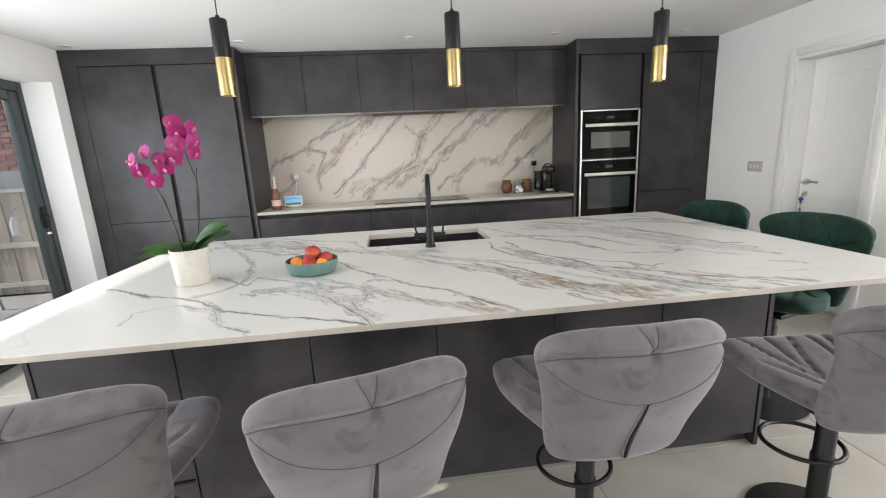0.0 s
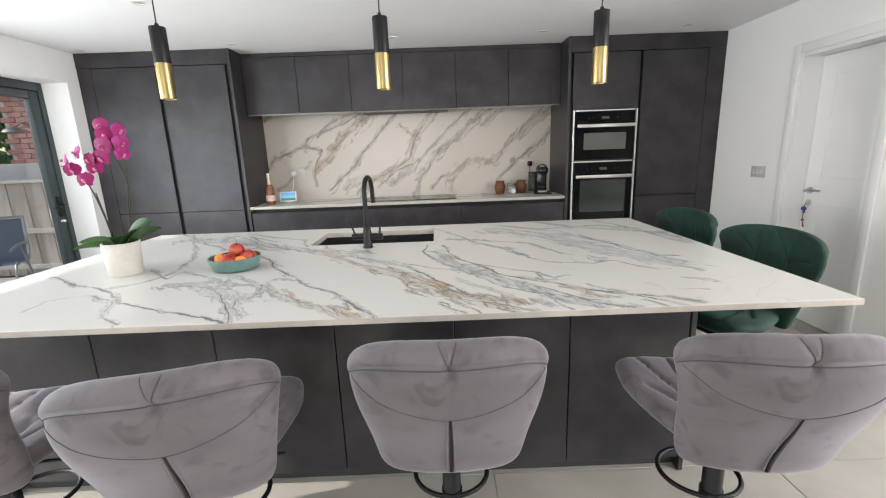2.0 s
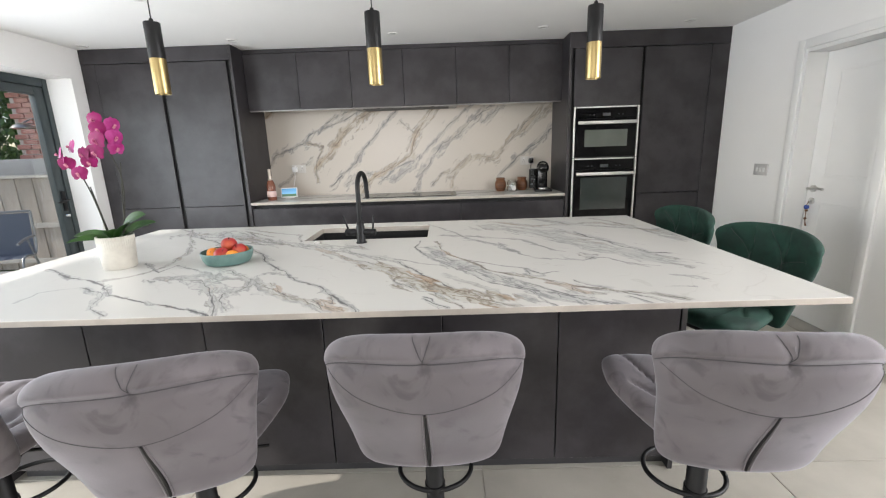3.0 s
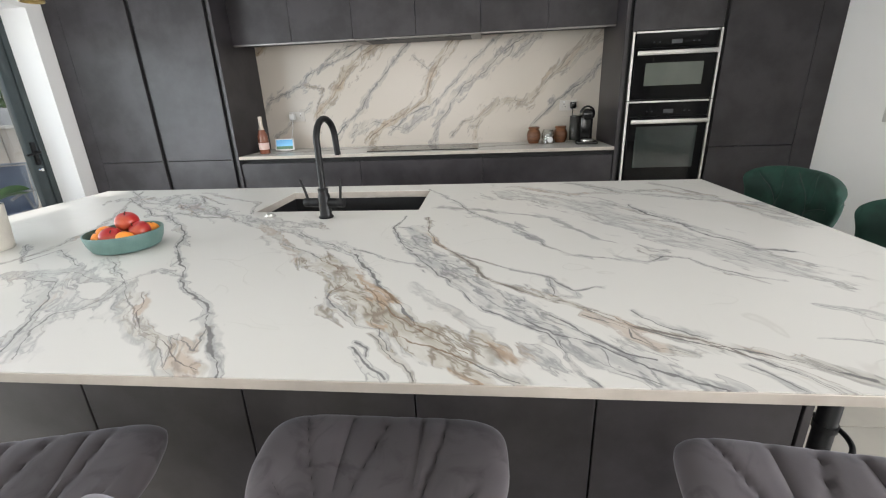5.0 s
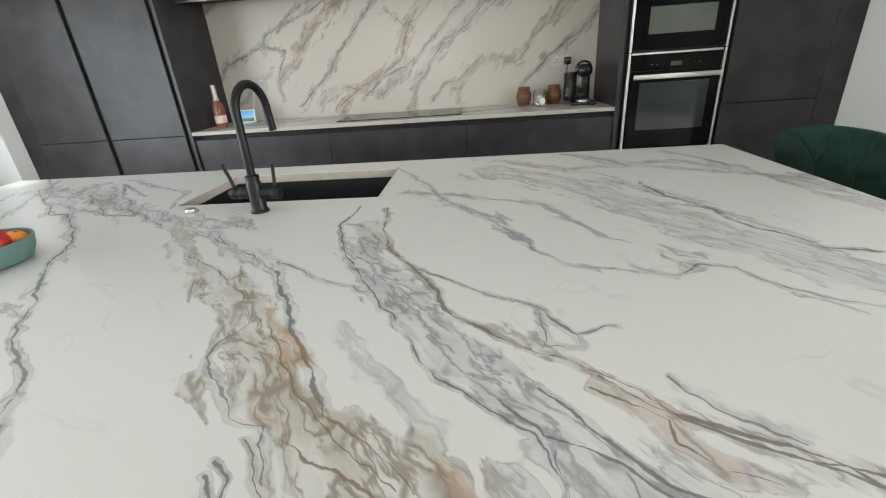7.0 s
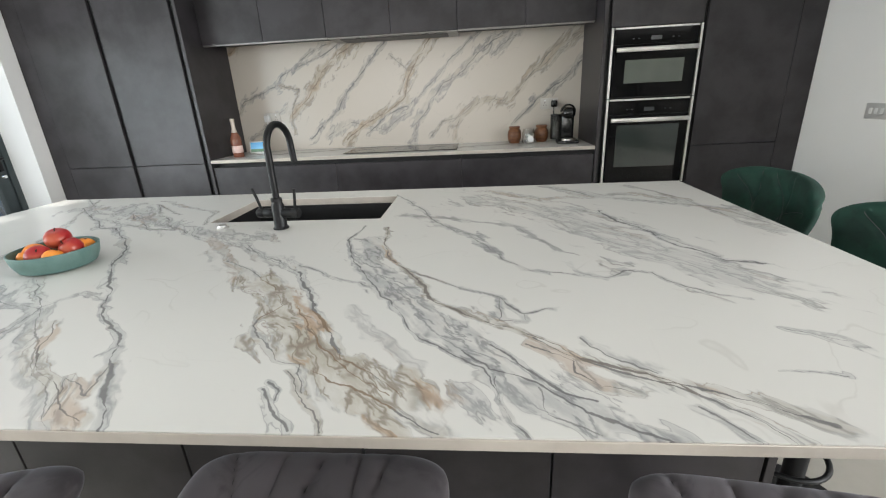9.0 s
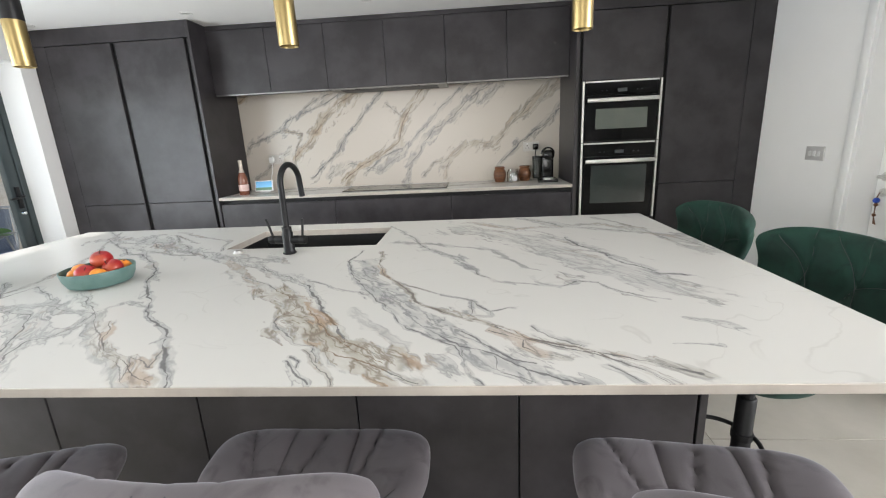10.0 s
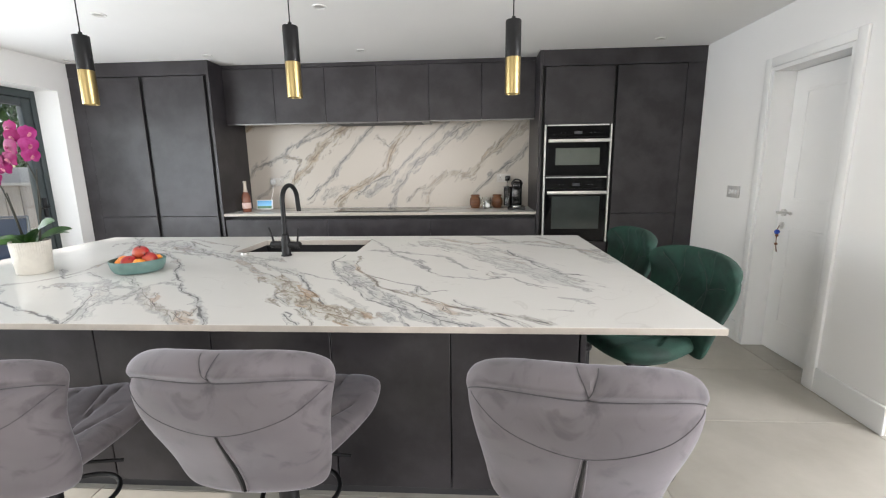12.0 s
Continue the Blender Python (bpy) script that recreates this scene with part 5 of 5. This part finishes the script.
# ---- pendants ----
pend = None
for px, pz in ((0.518, 1.652), (1.521, 1.662), (2.527, 1.655)):
    m = pose(px, -1.955, pz)
    if pend is None:
        pend = thing("pendant_lamp", "slim cylinder pendant lamp, matt black over brushed brass, unlit", "pendant lamp", "pendant lamps over the island")
        pend.matrix_basis = m
        part("brass_tube", lathe(bmesh.new(), [(0.026, 0.03), (0.0305, 0.0), (0.0335, 0.0), (0.0340, 0.002), (0.0340, 0.155), (0.026, 0.155), (0.026, 0.03)], 40), M_brass, pend, "brushed brass lower tube")
        part("lamp_holder", lathe(bmesh.new(), [(0, 0.04), (0.026, 0.04), (0.026, 0.05), (0, 0.05)], 24), M_black, pend)
        part("black_tube", lathe(bmesh.new(), [(0.0342, 0.1555), (0.0345, 0.157), (0.0345, 0.306), (0.033, 0.309), (0.010, 0.309), (0.008, 0.325), (0, 0.325)], 40), M_black, pend, "matt black upper tube")
        part("cord", tube(bmesh.new(), [(0, 0, 0.322), (0, 0, 0.5), (0, 0, CEIL - 1.652 - 0.001)], 0.0028, 8), M_black, pend)
    else:
        copy_thing(pend, m)


# ---- bar stools ----
def seg_dist(p, a, b):
    ap, ab = (p[0] - a[0], p[1] - a[1]), (b[0] - a[0], b[1] - a[1])
    t_ = max(0.0, min(1.0, (ap[0] * ab[0] + ap[1] * ab[1]) / (ab[0] ** 2 + ab[1] ** 2)))
    return math.hypot(ap[0] - ab[0] * t_, ap[1] - ab[1] * t_)


def groove(x, y, lines, width, depth):
    d = min(seg_dist((x, y), a, b) for a, b in lines)
    return depth * math.exp(-(d / width) ** 2) if d < 3 * width else 0.0


def pillow(mid, half_a, half_b, na, nb):
    """Cushion: a middle surface with a thickness to either side that rounds off to nothing at the rim."""
    bm = bmesh.new()
    A = [math.sin(math.pi / 2 * (-1 + 2 * i / na)) for i in range(na + 1)]
    B = [0.5 + 0.5 * math.sin(math.pi / 2 * (-1 + 2 * j / nb)) for j in range(nb + 1)]
    front, back = [], []
    for a in A:
        fr, bk = [], []
        for b in B:
            p = mid(a, b)
            e = 1e-3
            da = mid(min(a + e, 1), b) - mid(max(a - e, -1), b)
            db = mid(a, min(b + e, 1)) - mid(a, max(b - e, 0))
            nrm = da.cross(db).normalized()
            c = 2 * b - 1
            rim = (max(0.0, 1 - abs(a) ** 7) ** 0.5) * (max(0.0, 1 - abs(c) ** 7) ** 0.5)
            fr.append(bm.verts.new(p + nrm * half_a(a, b) * rim))
            bk.append(bm.verts.new(p - nrm * half_b(a, b) * rim))
        front.append(fr)
        back.append(bk)
    for i in range(na):
        for j in range(nb):
            bm.faces.new((front[i][j], front[i + 1][j], front[i + 1][j + 1], front[i][j + 1]))
            bm.faces.new((back[i][j], back[i][j + 1], back[i + 1][j + 1], back[i + 1][j]))
    bmesh.ops.remove_doubles(bm, verts=bm.verts, dist=1e-5)
    return bm


def smoothstep(lo, hi, v):
    v = max(0.0, min(1.0, (v - lo) / (hi - lo)))
    return v * v * (3 - 2 * v)


def rounded(a, b):
    """Pulls the corners of the unit patch in."""
    c = 2 * b - 1
    return a * (1 - 0.06 * abs(c) ** 12), 0.5 + 0.5 * c * (1 - 0.06 * abs(a) ** 10)


def back_mid(a, b):
    a, b = rounded(a, b)
    w_ = 0.191 + 0.057 * min(1.0, b / 0.92)
    yc = -0.190 - 0.112 * smoothstep(0.0, 0.80, b) + 0.015 * smoothstep(0.80, 1.0, b)
    y = yc + (0.034 + 0.050 * b) * abs(a) ** 2.2
    z = 0.512 + 0.432 * b - 0.046 * abs(a) ** 3.0 * smoothstep(0.2, 1.0, b)
    return Vector((a * w_, y, z))


def seat_mid(a, b):
    a, b = rounded(a, b)
    w_ = 0.130 + 0.134 * smoothstep(-0.1, 0.75, b)
    y = -0.215 + 0.470 * b - 0.03 * abs(a) ** 4 * smoothstep(0.4, 1.0, b)
    z = 0.545 + 0.058 * b * b + 0.055 * abs(a) ** 2.6 * (0.35 + 0.65 * b) * (1 - 0.85 * b * b)
    return Vector((a * w_, y, z))


REAR_LINES = [((-0.97, 0.875), (-0.5, 0.857)), ((-0.5, 0.857), (0, 0.85)), ((0, 0.85), (0.5, 0.857)), ((0.5, 0.857), (0.97, 0.875)),
              ((-0.93, 0.855), (-0.6, 0.675)), ((-0.6, 0.675), (0, 0.585)), ((0, 0.585), (0.6, 0.675)), ((0.6, 0.675), (0.93, 0.855)),
              ((0.0, 0.86), (-0.09, 0.995)), ((0.0, 0.86), (0.08, 0.995))]
REAR_TOP = REAR_LINES[0:4]
INNER_LINES = [((-0.36, 0.6), (-0.42, 0.99)), ((0.36, 0.6), (0.30, 0.99)), ((-0.36, 0.6), (0.02, 0.97)), ((0.36, 0.6), (0.74, 0.95)), ((-0.36, 0.6), (-0.85, 0.74)),
               ((-0.36, 0.6), (-0.62, 0.15)), ((-0.36, 0.6), (0.0, 0.15)), ((0.36, 0.6), (0.0, 0.15)), ((0.36, 0.6), (0.66, 0.15))]
SEAT_LINES = [((-0.28, 0.1), (-0.30, 1)), ((0.28, 0.1), (0.30, 1)), ((-0.30, 0.35), (0.05, 1)), ((0.30, 0.35), (0.55, 1)), ((-0.30, 0.35), (-0.75, 1)), ((0.30, 0.2), (0.80, 0.6)), ((-0.30, 0.2), (-0.80, 0.6))]


def inner_half(a, b):
    return 0.034 - groove(a, b, INNER_LINES, 0.034, 0.009)


def rear_half(a, b):
    return 0.034 + 0.014 * smoothstep(0.85, 0.90, b) - groove(a, b, REAR_TOP, 0.022, 0.010) - groove(a, b, REAR_LINES[8:], 0.034, 0.008)


def seat_top(a, b):
    return 0.038 - groove(a, b, SEAT_LINES, 0.028, 0.008)


def seat_under(a, b):
    return 0.026 + 0.018 * b + 0.028 * (1 - a * a) * math.sin(math.pi * min(1, b * 1.1))


def bar_stool(label, mat, group, lift=0.0):
    s = thing("bar_stool", label, "bar stool", group)
    back = part("backrest", pillow(back_mid, rear_half, inner_half, 104, 84), mat, s)
    back.location.z = lift

    def on_rear(a, b):
        e = 1e-3
        nrm = (back_mid(a + e, b) - back_mid(a - e, b)).cross(back_mid(a, b + e) - back_mid(a, b - e)).normalized()
        c = 2 * b - 1
        rim = (max(0.0, 1 - abs(a) ** 7) ** 0.5) * (max(0.0, 1 - abs(c) ** 7) ** 0.5)
        return back_mid(a, b) + nrm * (rear_half(a, b) * rim + 0.0009)

    for run in (REAR_TOP, REAR_LINES[4:8]):
        ab = [run[0][0]] + [x[1] for x in run]
        seam = [on_rear(*p) for p in smooth_path([(u, v, 0) for u, v in ab], 10) for p in [(p.x, p.y)]]
        part("seam", tube(bmesh.new(), seam, 0.0013 if run is REAR_TOP else 0.0007, 6), M_seam, back, "stitched seam")
    def on_inner(a, b):
        e = 1e-3
        nrm = (back_mid(a + e, b) - back_mid(a - e, b)).cross(back_mid(a, b + e) - back_mid(a, b - e)).normalized()
        c = 2 * b - 1
        rim = (max(0.0, 1 - abs(a) ** 7) ** 0.5) * (max(0.0, 1 - abs(c) ** 7) ** 0.5)
        return back_mid(a, b) - nrm * (inner_half(a, b) * rim + 0.0002)

    def on_seat(a, b):
        e = 1e-3
        nrm = (seat_mid(a + e, b) - seat_mid(a - e, b)).cross(seat_mid(a, b + e) - seat_mid(a, b - e)).normalized()
        c = 2 * b - 1
        rim = (max(0.0, 1 - abs(a) ** 7) ** 0.5) * (max(0.0, 1 - abs(c) ** 7) ** 0.5)
        return seat_mid(a, b) + nrm * (seat_top(a, b) * rim + 0.0002)

    def run_of(line, on):
        (a0, b0), (a1, b1) = line
        return [on(a0 + (a1 - a0) * k / 16, min(0.995, b0 + (b1 - b0) * k / 16)) for k in range(17)]

    for line in INNER_LINES:
        part("seam", tube(bmesh.new(), run_of(line, on_inner), 0.0011, 6), M_seam, back, "stitched seam")
    for line in REAR_LINES[8:]:
        part("seam", tube(bmesh.new(), run_of(line, on_rear), 0.0011, 6), M_seam, back, "stitched seam")
    # zip down the middle of the rear face
    pts = []
    for k in range(13):
        b = 0.09 + 0.485 * k / 12
        p = back_mid(0, b)
        pts.append(p + Vector((0, -0.0335, -0.008)))
    bm = bmesh.new()
    for sgn in (-1, 1):
        tube(bm, [p + Vector((sgn * (0.0035 + 0.0055 * math.sin(math.pi * min(1.0, 0.25 + 0.75 * k / 12))), -0.0005, 0)) for k, p in enumerate(pts)], 0.0032, 8)
    part("piping", bm, mat, back, "raised piping beside the zip")
    part("zip", tube(bmesh.new(), [p + Vector((0, -0.0002, 0)) for p in pts], 0.0052, 8), M_black, back, "dark zip")
    seat = part("seat", pillow(seat_mid, seat_top, seat_under, 60, 64), mat, s)
    seat.location.z = lift
    for line in SEAT_LINES:
        part("seam", tube(bmesh.new(), run_of(line, on_seat), 0.0011, 6), M_seam, seat, "stitched seam")
    part("mounting_plate", boxes((-0.09, 0.09, -0.09, 0.09, 0.470, 0.492), bevel=0.006), M_black, s).location.z = lift
    part("gas_lift", lathe(bmesh.new(), [(0, 0.26), (0.0215, 0.26), (0.0215, 0.478 + lift), (0, 0.478 + lift)], 28), M_black, s)
    part("column", lathe(bmesh.new(), [(0, 0.012), (0.036, 0.012), (0.032, 0.03), (0.0295, 0.05), (0.0295, 0.42), (0.026, 0.425), (0, 0.425)], 32), M_black, s)
    part("base", lathe(bmesh.new(), [(0, 0.0), (0.195, 0.0), (0.197, 0.004), (0.193, 0.010), (0.12, 0.018), (0.05, 0.026), (0, 0.027)], 56), M_black, s, "round black base plate")
    ring = [(0.125 * math.cos(t_), 0.09 + 0.115 * math.sin(t_), 0.275) for t_ in [2 * math.pi * k / 40 for k in range(40)]]
    part("foot_ring", tube(bmesh.new(), ring, 0.008, 10, closed=True), M_black, s)
    part("ring_clamp", lathe(bmesh.new(), [(0.0296, 0.262), (0.034, 0.263), (0.034, 0.287), (0.0296, 0.288)], 28), M_black, s)
    part("lever", tube(bmesh.new(), [(0.03, 0.01, 0.478), (0.12, 0.02, 0.468), (0.195, 0.03, 0.455)], 0.0055, 8), M_black, s).location.z = lift
    return s


grey = bar_stool("grey velvet bar stool with quilted seat on a black pedestal", M_velvet, "grey bar stools")
grey.matrix_basis = pose(1.765, -2.865, 0, 0, 0, 0)
for x, y, rz, drop in ((1.045, -2.930, 15, 0.024), (2.595, -2.912, -7, 0.0), (0.36, -2.90, 12, 0.026)):
    stool = copy_thing(grey, pose(x, y, 0, 0, 0, rz))
    for child in stool.children:
        if child.name.split(".")[0] in ("backrest", "seat", "mounting_plate", "lever"):
            child.location.z -= drop
green = bar_stool("dark green velvet bar stool with quilted back on a black pedestal", M_green, "green bar stools", 0.03)
green.matrix_basis = pose(3.06, -2.20, 0, 0, 0, 105)
copy_thing(green, pose(3.03, -1.52, 0, 0, 0, 98))

# ---- garden ----
GZ = -0.10
structure("ground", boxes((-60, 60, -60, 60, GZ - 0.5, GZ - 0.06)), M_grass, "lawn and soil round the house", "ground")
patio = thing("patio", "grey stone paving outside the glazed doors", "paving", kind="structure")
part("bedding", boxes((-9, -1.70, -8.5, 1.66, GZ - 0.055, GZ - 0.012)), M_mortar, patio)
me = finish("paving_slab", boxes((-0.297, 0.297, -0.297, 0.297, -0.012, 0.0), bevel=0.004, seg=1), M_paving)
for i in range(11):
    for j in range(13):
        piece("paving_slab", me, patio, pose(-2.05 - 0.6 * i, 1.34 - 0.6 * j, GZ))

FY = 1.72
fence = thing("garden_fence", "weathered timber board fence with pale rails", "fence")
me = finish("board", boxes((-0.059, 0.059, -0.009, 0.009, 0, 1.26), bevel=0.003, seg=1), M_fence)
for i in range(62):
    piece("board", me, fence, pose(-1.75 - 0.121 * i, FY + (0.0 if i % 2 else 0.008), GZ))
part("rail", boxes((-9.2, -1.7, FY - 0.045, FY - 0.011, 0.49, 0.56), bevel=0.004, seg=1), M_fencecap, fence, "pale timber rail")
part("rail", boxes((-9.2, -1.7, FY - 0.045, FY - 0.011, 0.0, 0.06), bevel=0.004, seg=1), M_fencecap, fence, "pale timber rail")
part("capping", boxes((-9.2, -1.7, FY - 0.06, FY + 0.05, 1.165, 1.205), bevel=0.005, seg=1), M_fencecap, fence, "pale timber capping")
solid("garden_wall", boxes((-9.2, -1.7, FY + 0.25, FY + 0.4, GZ - 0.05, 1.42), bevel=0.01), M_paving, "low grey rendered wall behind the fence", "wall")

# neighbour's brick house
house = thing("brick_house", "neighbour's red brick house behind the fence", "house")
HY, HX0, HX1 = 2.6, -4.65, -1.8
part("wall", boxes((HX0, HX1, HY + 0.012, HY + 4, GZ - 0.1, 2.50)), M_mortar, house)
me = finish("brick", boxes((-0.1075, 0.1075, -0.05, 0.012, -0.0325, 0.0325), bevel=0.004, seg=1), M_brick)
row = 0
z = 1.30
while z < 2.46:
    x = HX0 + 0.11 + (0.1125 if row % 2 else 0)
    while x < HX1 - 0.1:
        piece("brick", me, house, pose(x, HY, z))
        x += 0.225
    z += 0.075
    row += 1
part("roof", boxes((HX0 - 0.15, HX1, HY - 0.25, HY + 4, 2.50, 2.66), bevel=0.02), M_roof, house)
part("gutter", tube(bmesh.new(), [(HX0 - 0.15, HY - 0.30, 2.50), (HX1, HY - 0.30, 2.50)], 0.05, 10), M_plastic, house, "pale gutter")

gl = thing("garden_lamp", "grey dome wall lamp on the brick house", "wall lamp")
part("bracket", tube(bmesh.new(), [(-4.20, HY - 0.04, 1.95), (-4.22, HY - 0.16, 2.0), (-4.25, HY - 0.28, 1.93)], 0.012, 8), M_tube, gl)
part("dome", lathe(bmesh.new(), [(0, 0.075), (0.05, 0.070), (0.12, 0.035), (0.15, 0.0), (0.145, 0.0), (0.11, 0.03), (0, 0.06)], 28, at=(-4.25, HY - 0.28, 1.86)), M_steel, gl, "brushed grey dome")

# foliage beside the house
rnd = random.Random(7)
bm = bmesh.new()
for k in range(16000):
    u, v = rnd.random(), rnd.random()
    cx, cz = -4.2 - 4.0 * u, 0.9 + 3.2 * v
    cy = 3.4 + 0.3 + 0.3 * math.sin(cx * 2.3) + rnd.uniform(-0.35, 0.35)
    if v > 0.80 + 0.20 * noise.noise(Vector((cx * 1.3, cz, 0))):
        continue
    r = rnd.uniform(0.045, 0.085)
    m = Matrix.Translation((cx, cy, cz)) @ Euler((rnd.uniform(-1.1, 1.1), rnd.uniform(-1, 1), rnd.uniform(0, 6.3))).to_matrix().to_4x4()
    q = [bm.verts.new(m @ Vector(c)) for c in ((-r * 0.6, 0, 0), (0, 0, -r), (r * 0.6, 0, 0), (0, r * 0.25, r))]
    bm.faces.new(q)
solid("hedge", bm, M_foliage, "dense sunlit green ivy hedge beyond the fence", "hedge", kind="stuff")

# patio chair
ch = thing("garden_chair", "grey metal garden chair with a blue-grey sling seat", "garden chair", at=(-3.32, 0.66, GZ), rz=28)
for sx in (-0.27, 0.27):
    part("frame", tube(bmesh.new(), smooth_path([(sx, -0.30, 0.0), (sx, -0.22, 0.40), (sx, 0.20, 0.42), (sx, 0.30, 0.90)], 6), 0.013, 8), M_tube, ch)
    part("leg", tube(bmesh.new(), [(sx, 0.30, 0.0), (sx, 0.02, 0.60)], 0.012, 8), M_tube, ch)
    part("armrest", tube(bmesh.new(), smooth_path([(sx, -0.28, 0.58), (sx, 0.0, 0.61), (sx, 0.24, 0.60)], 5), 0.015, 8), M_tube, ch)
part("top_bar", tube(bmesh.new(), [(-0.27, 0.30, 0.90), (0.27, 0.30, 0.90)], 0.013, 8), M_tube, ch)
bm = bmesh.new()
pth = smooth_path([(0, -0.20, 0.41), (0, 0.0, 0.39), (0, 0.20, 0.42), (0, 0.25, 0.64), (0, 0.295, 0.88)], 6)
vs = [[bm.verts.new(p + Vector((x, 0, 0))) for x in (-0.255, 0, 0.255)] for p in pth]
for a, b in zip(vs, vs[1:]):
    for k in range(2):
        bm.faces.new((a[k], a[k + 1], b[k + 1], b[k]))
bmesh.ops.solidify(bm, geom=bm.faces[:], thickness=0.004)
part("sling", bm, M_sling, ch, "blue-grey woven sling")

# hanging bottle on the fence
hb = thing("bird_feeder", "white hanging plastic bird feeder on the fence", "bird feeder", at=(-3.33, FY - 0.12, 0.66))
part("bottle", lathe(bmesh.new(), [(0, 0), (0.035, 0), (0.04, 0.01), (0.04, 0.15), (0.02, 0.19), (0.015, 0.22), (0, 0.22)], 20), M_plastic, hb)
part("hook", tube(bmesh.new(), [(0, 0, 0.22), (0, 0.03, 0.30), (0, 0.10, 0.32)], 0.005, 6), M_tube, hb)

# ---- floor tiles ----
floor = thing("floor", "large pale beige porcelain floor tiles with thin joints", "floor", kind="structure")
part("screed", boxes((XL - 0.3, 6.7, YF - 0.3, YB + 0.3, -0.06, -0.004)), M_grout, floor)
me = finish("tile", boxes((-0.5985, 0.5985, -0.2985, 0.2985, -0.006, 0.0), bevel=0.0012, seg=1), M_tile)
for i in range(-3, 4):
    for j in range(-14, 5):
        cx, cy = 1.35 + 1.2 * i, -1.58 + 0.6 * j
        if XL - 0.85 < cx < 6.9 and YF - 0.2 < cy < YB + 0.1:
            piece("tile", me, floor, pose(cx, cy, 0))
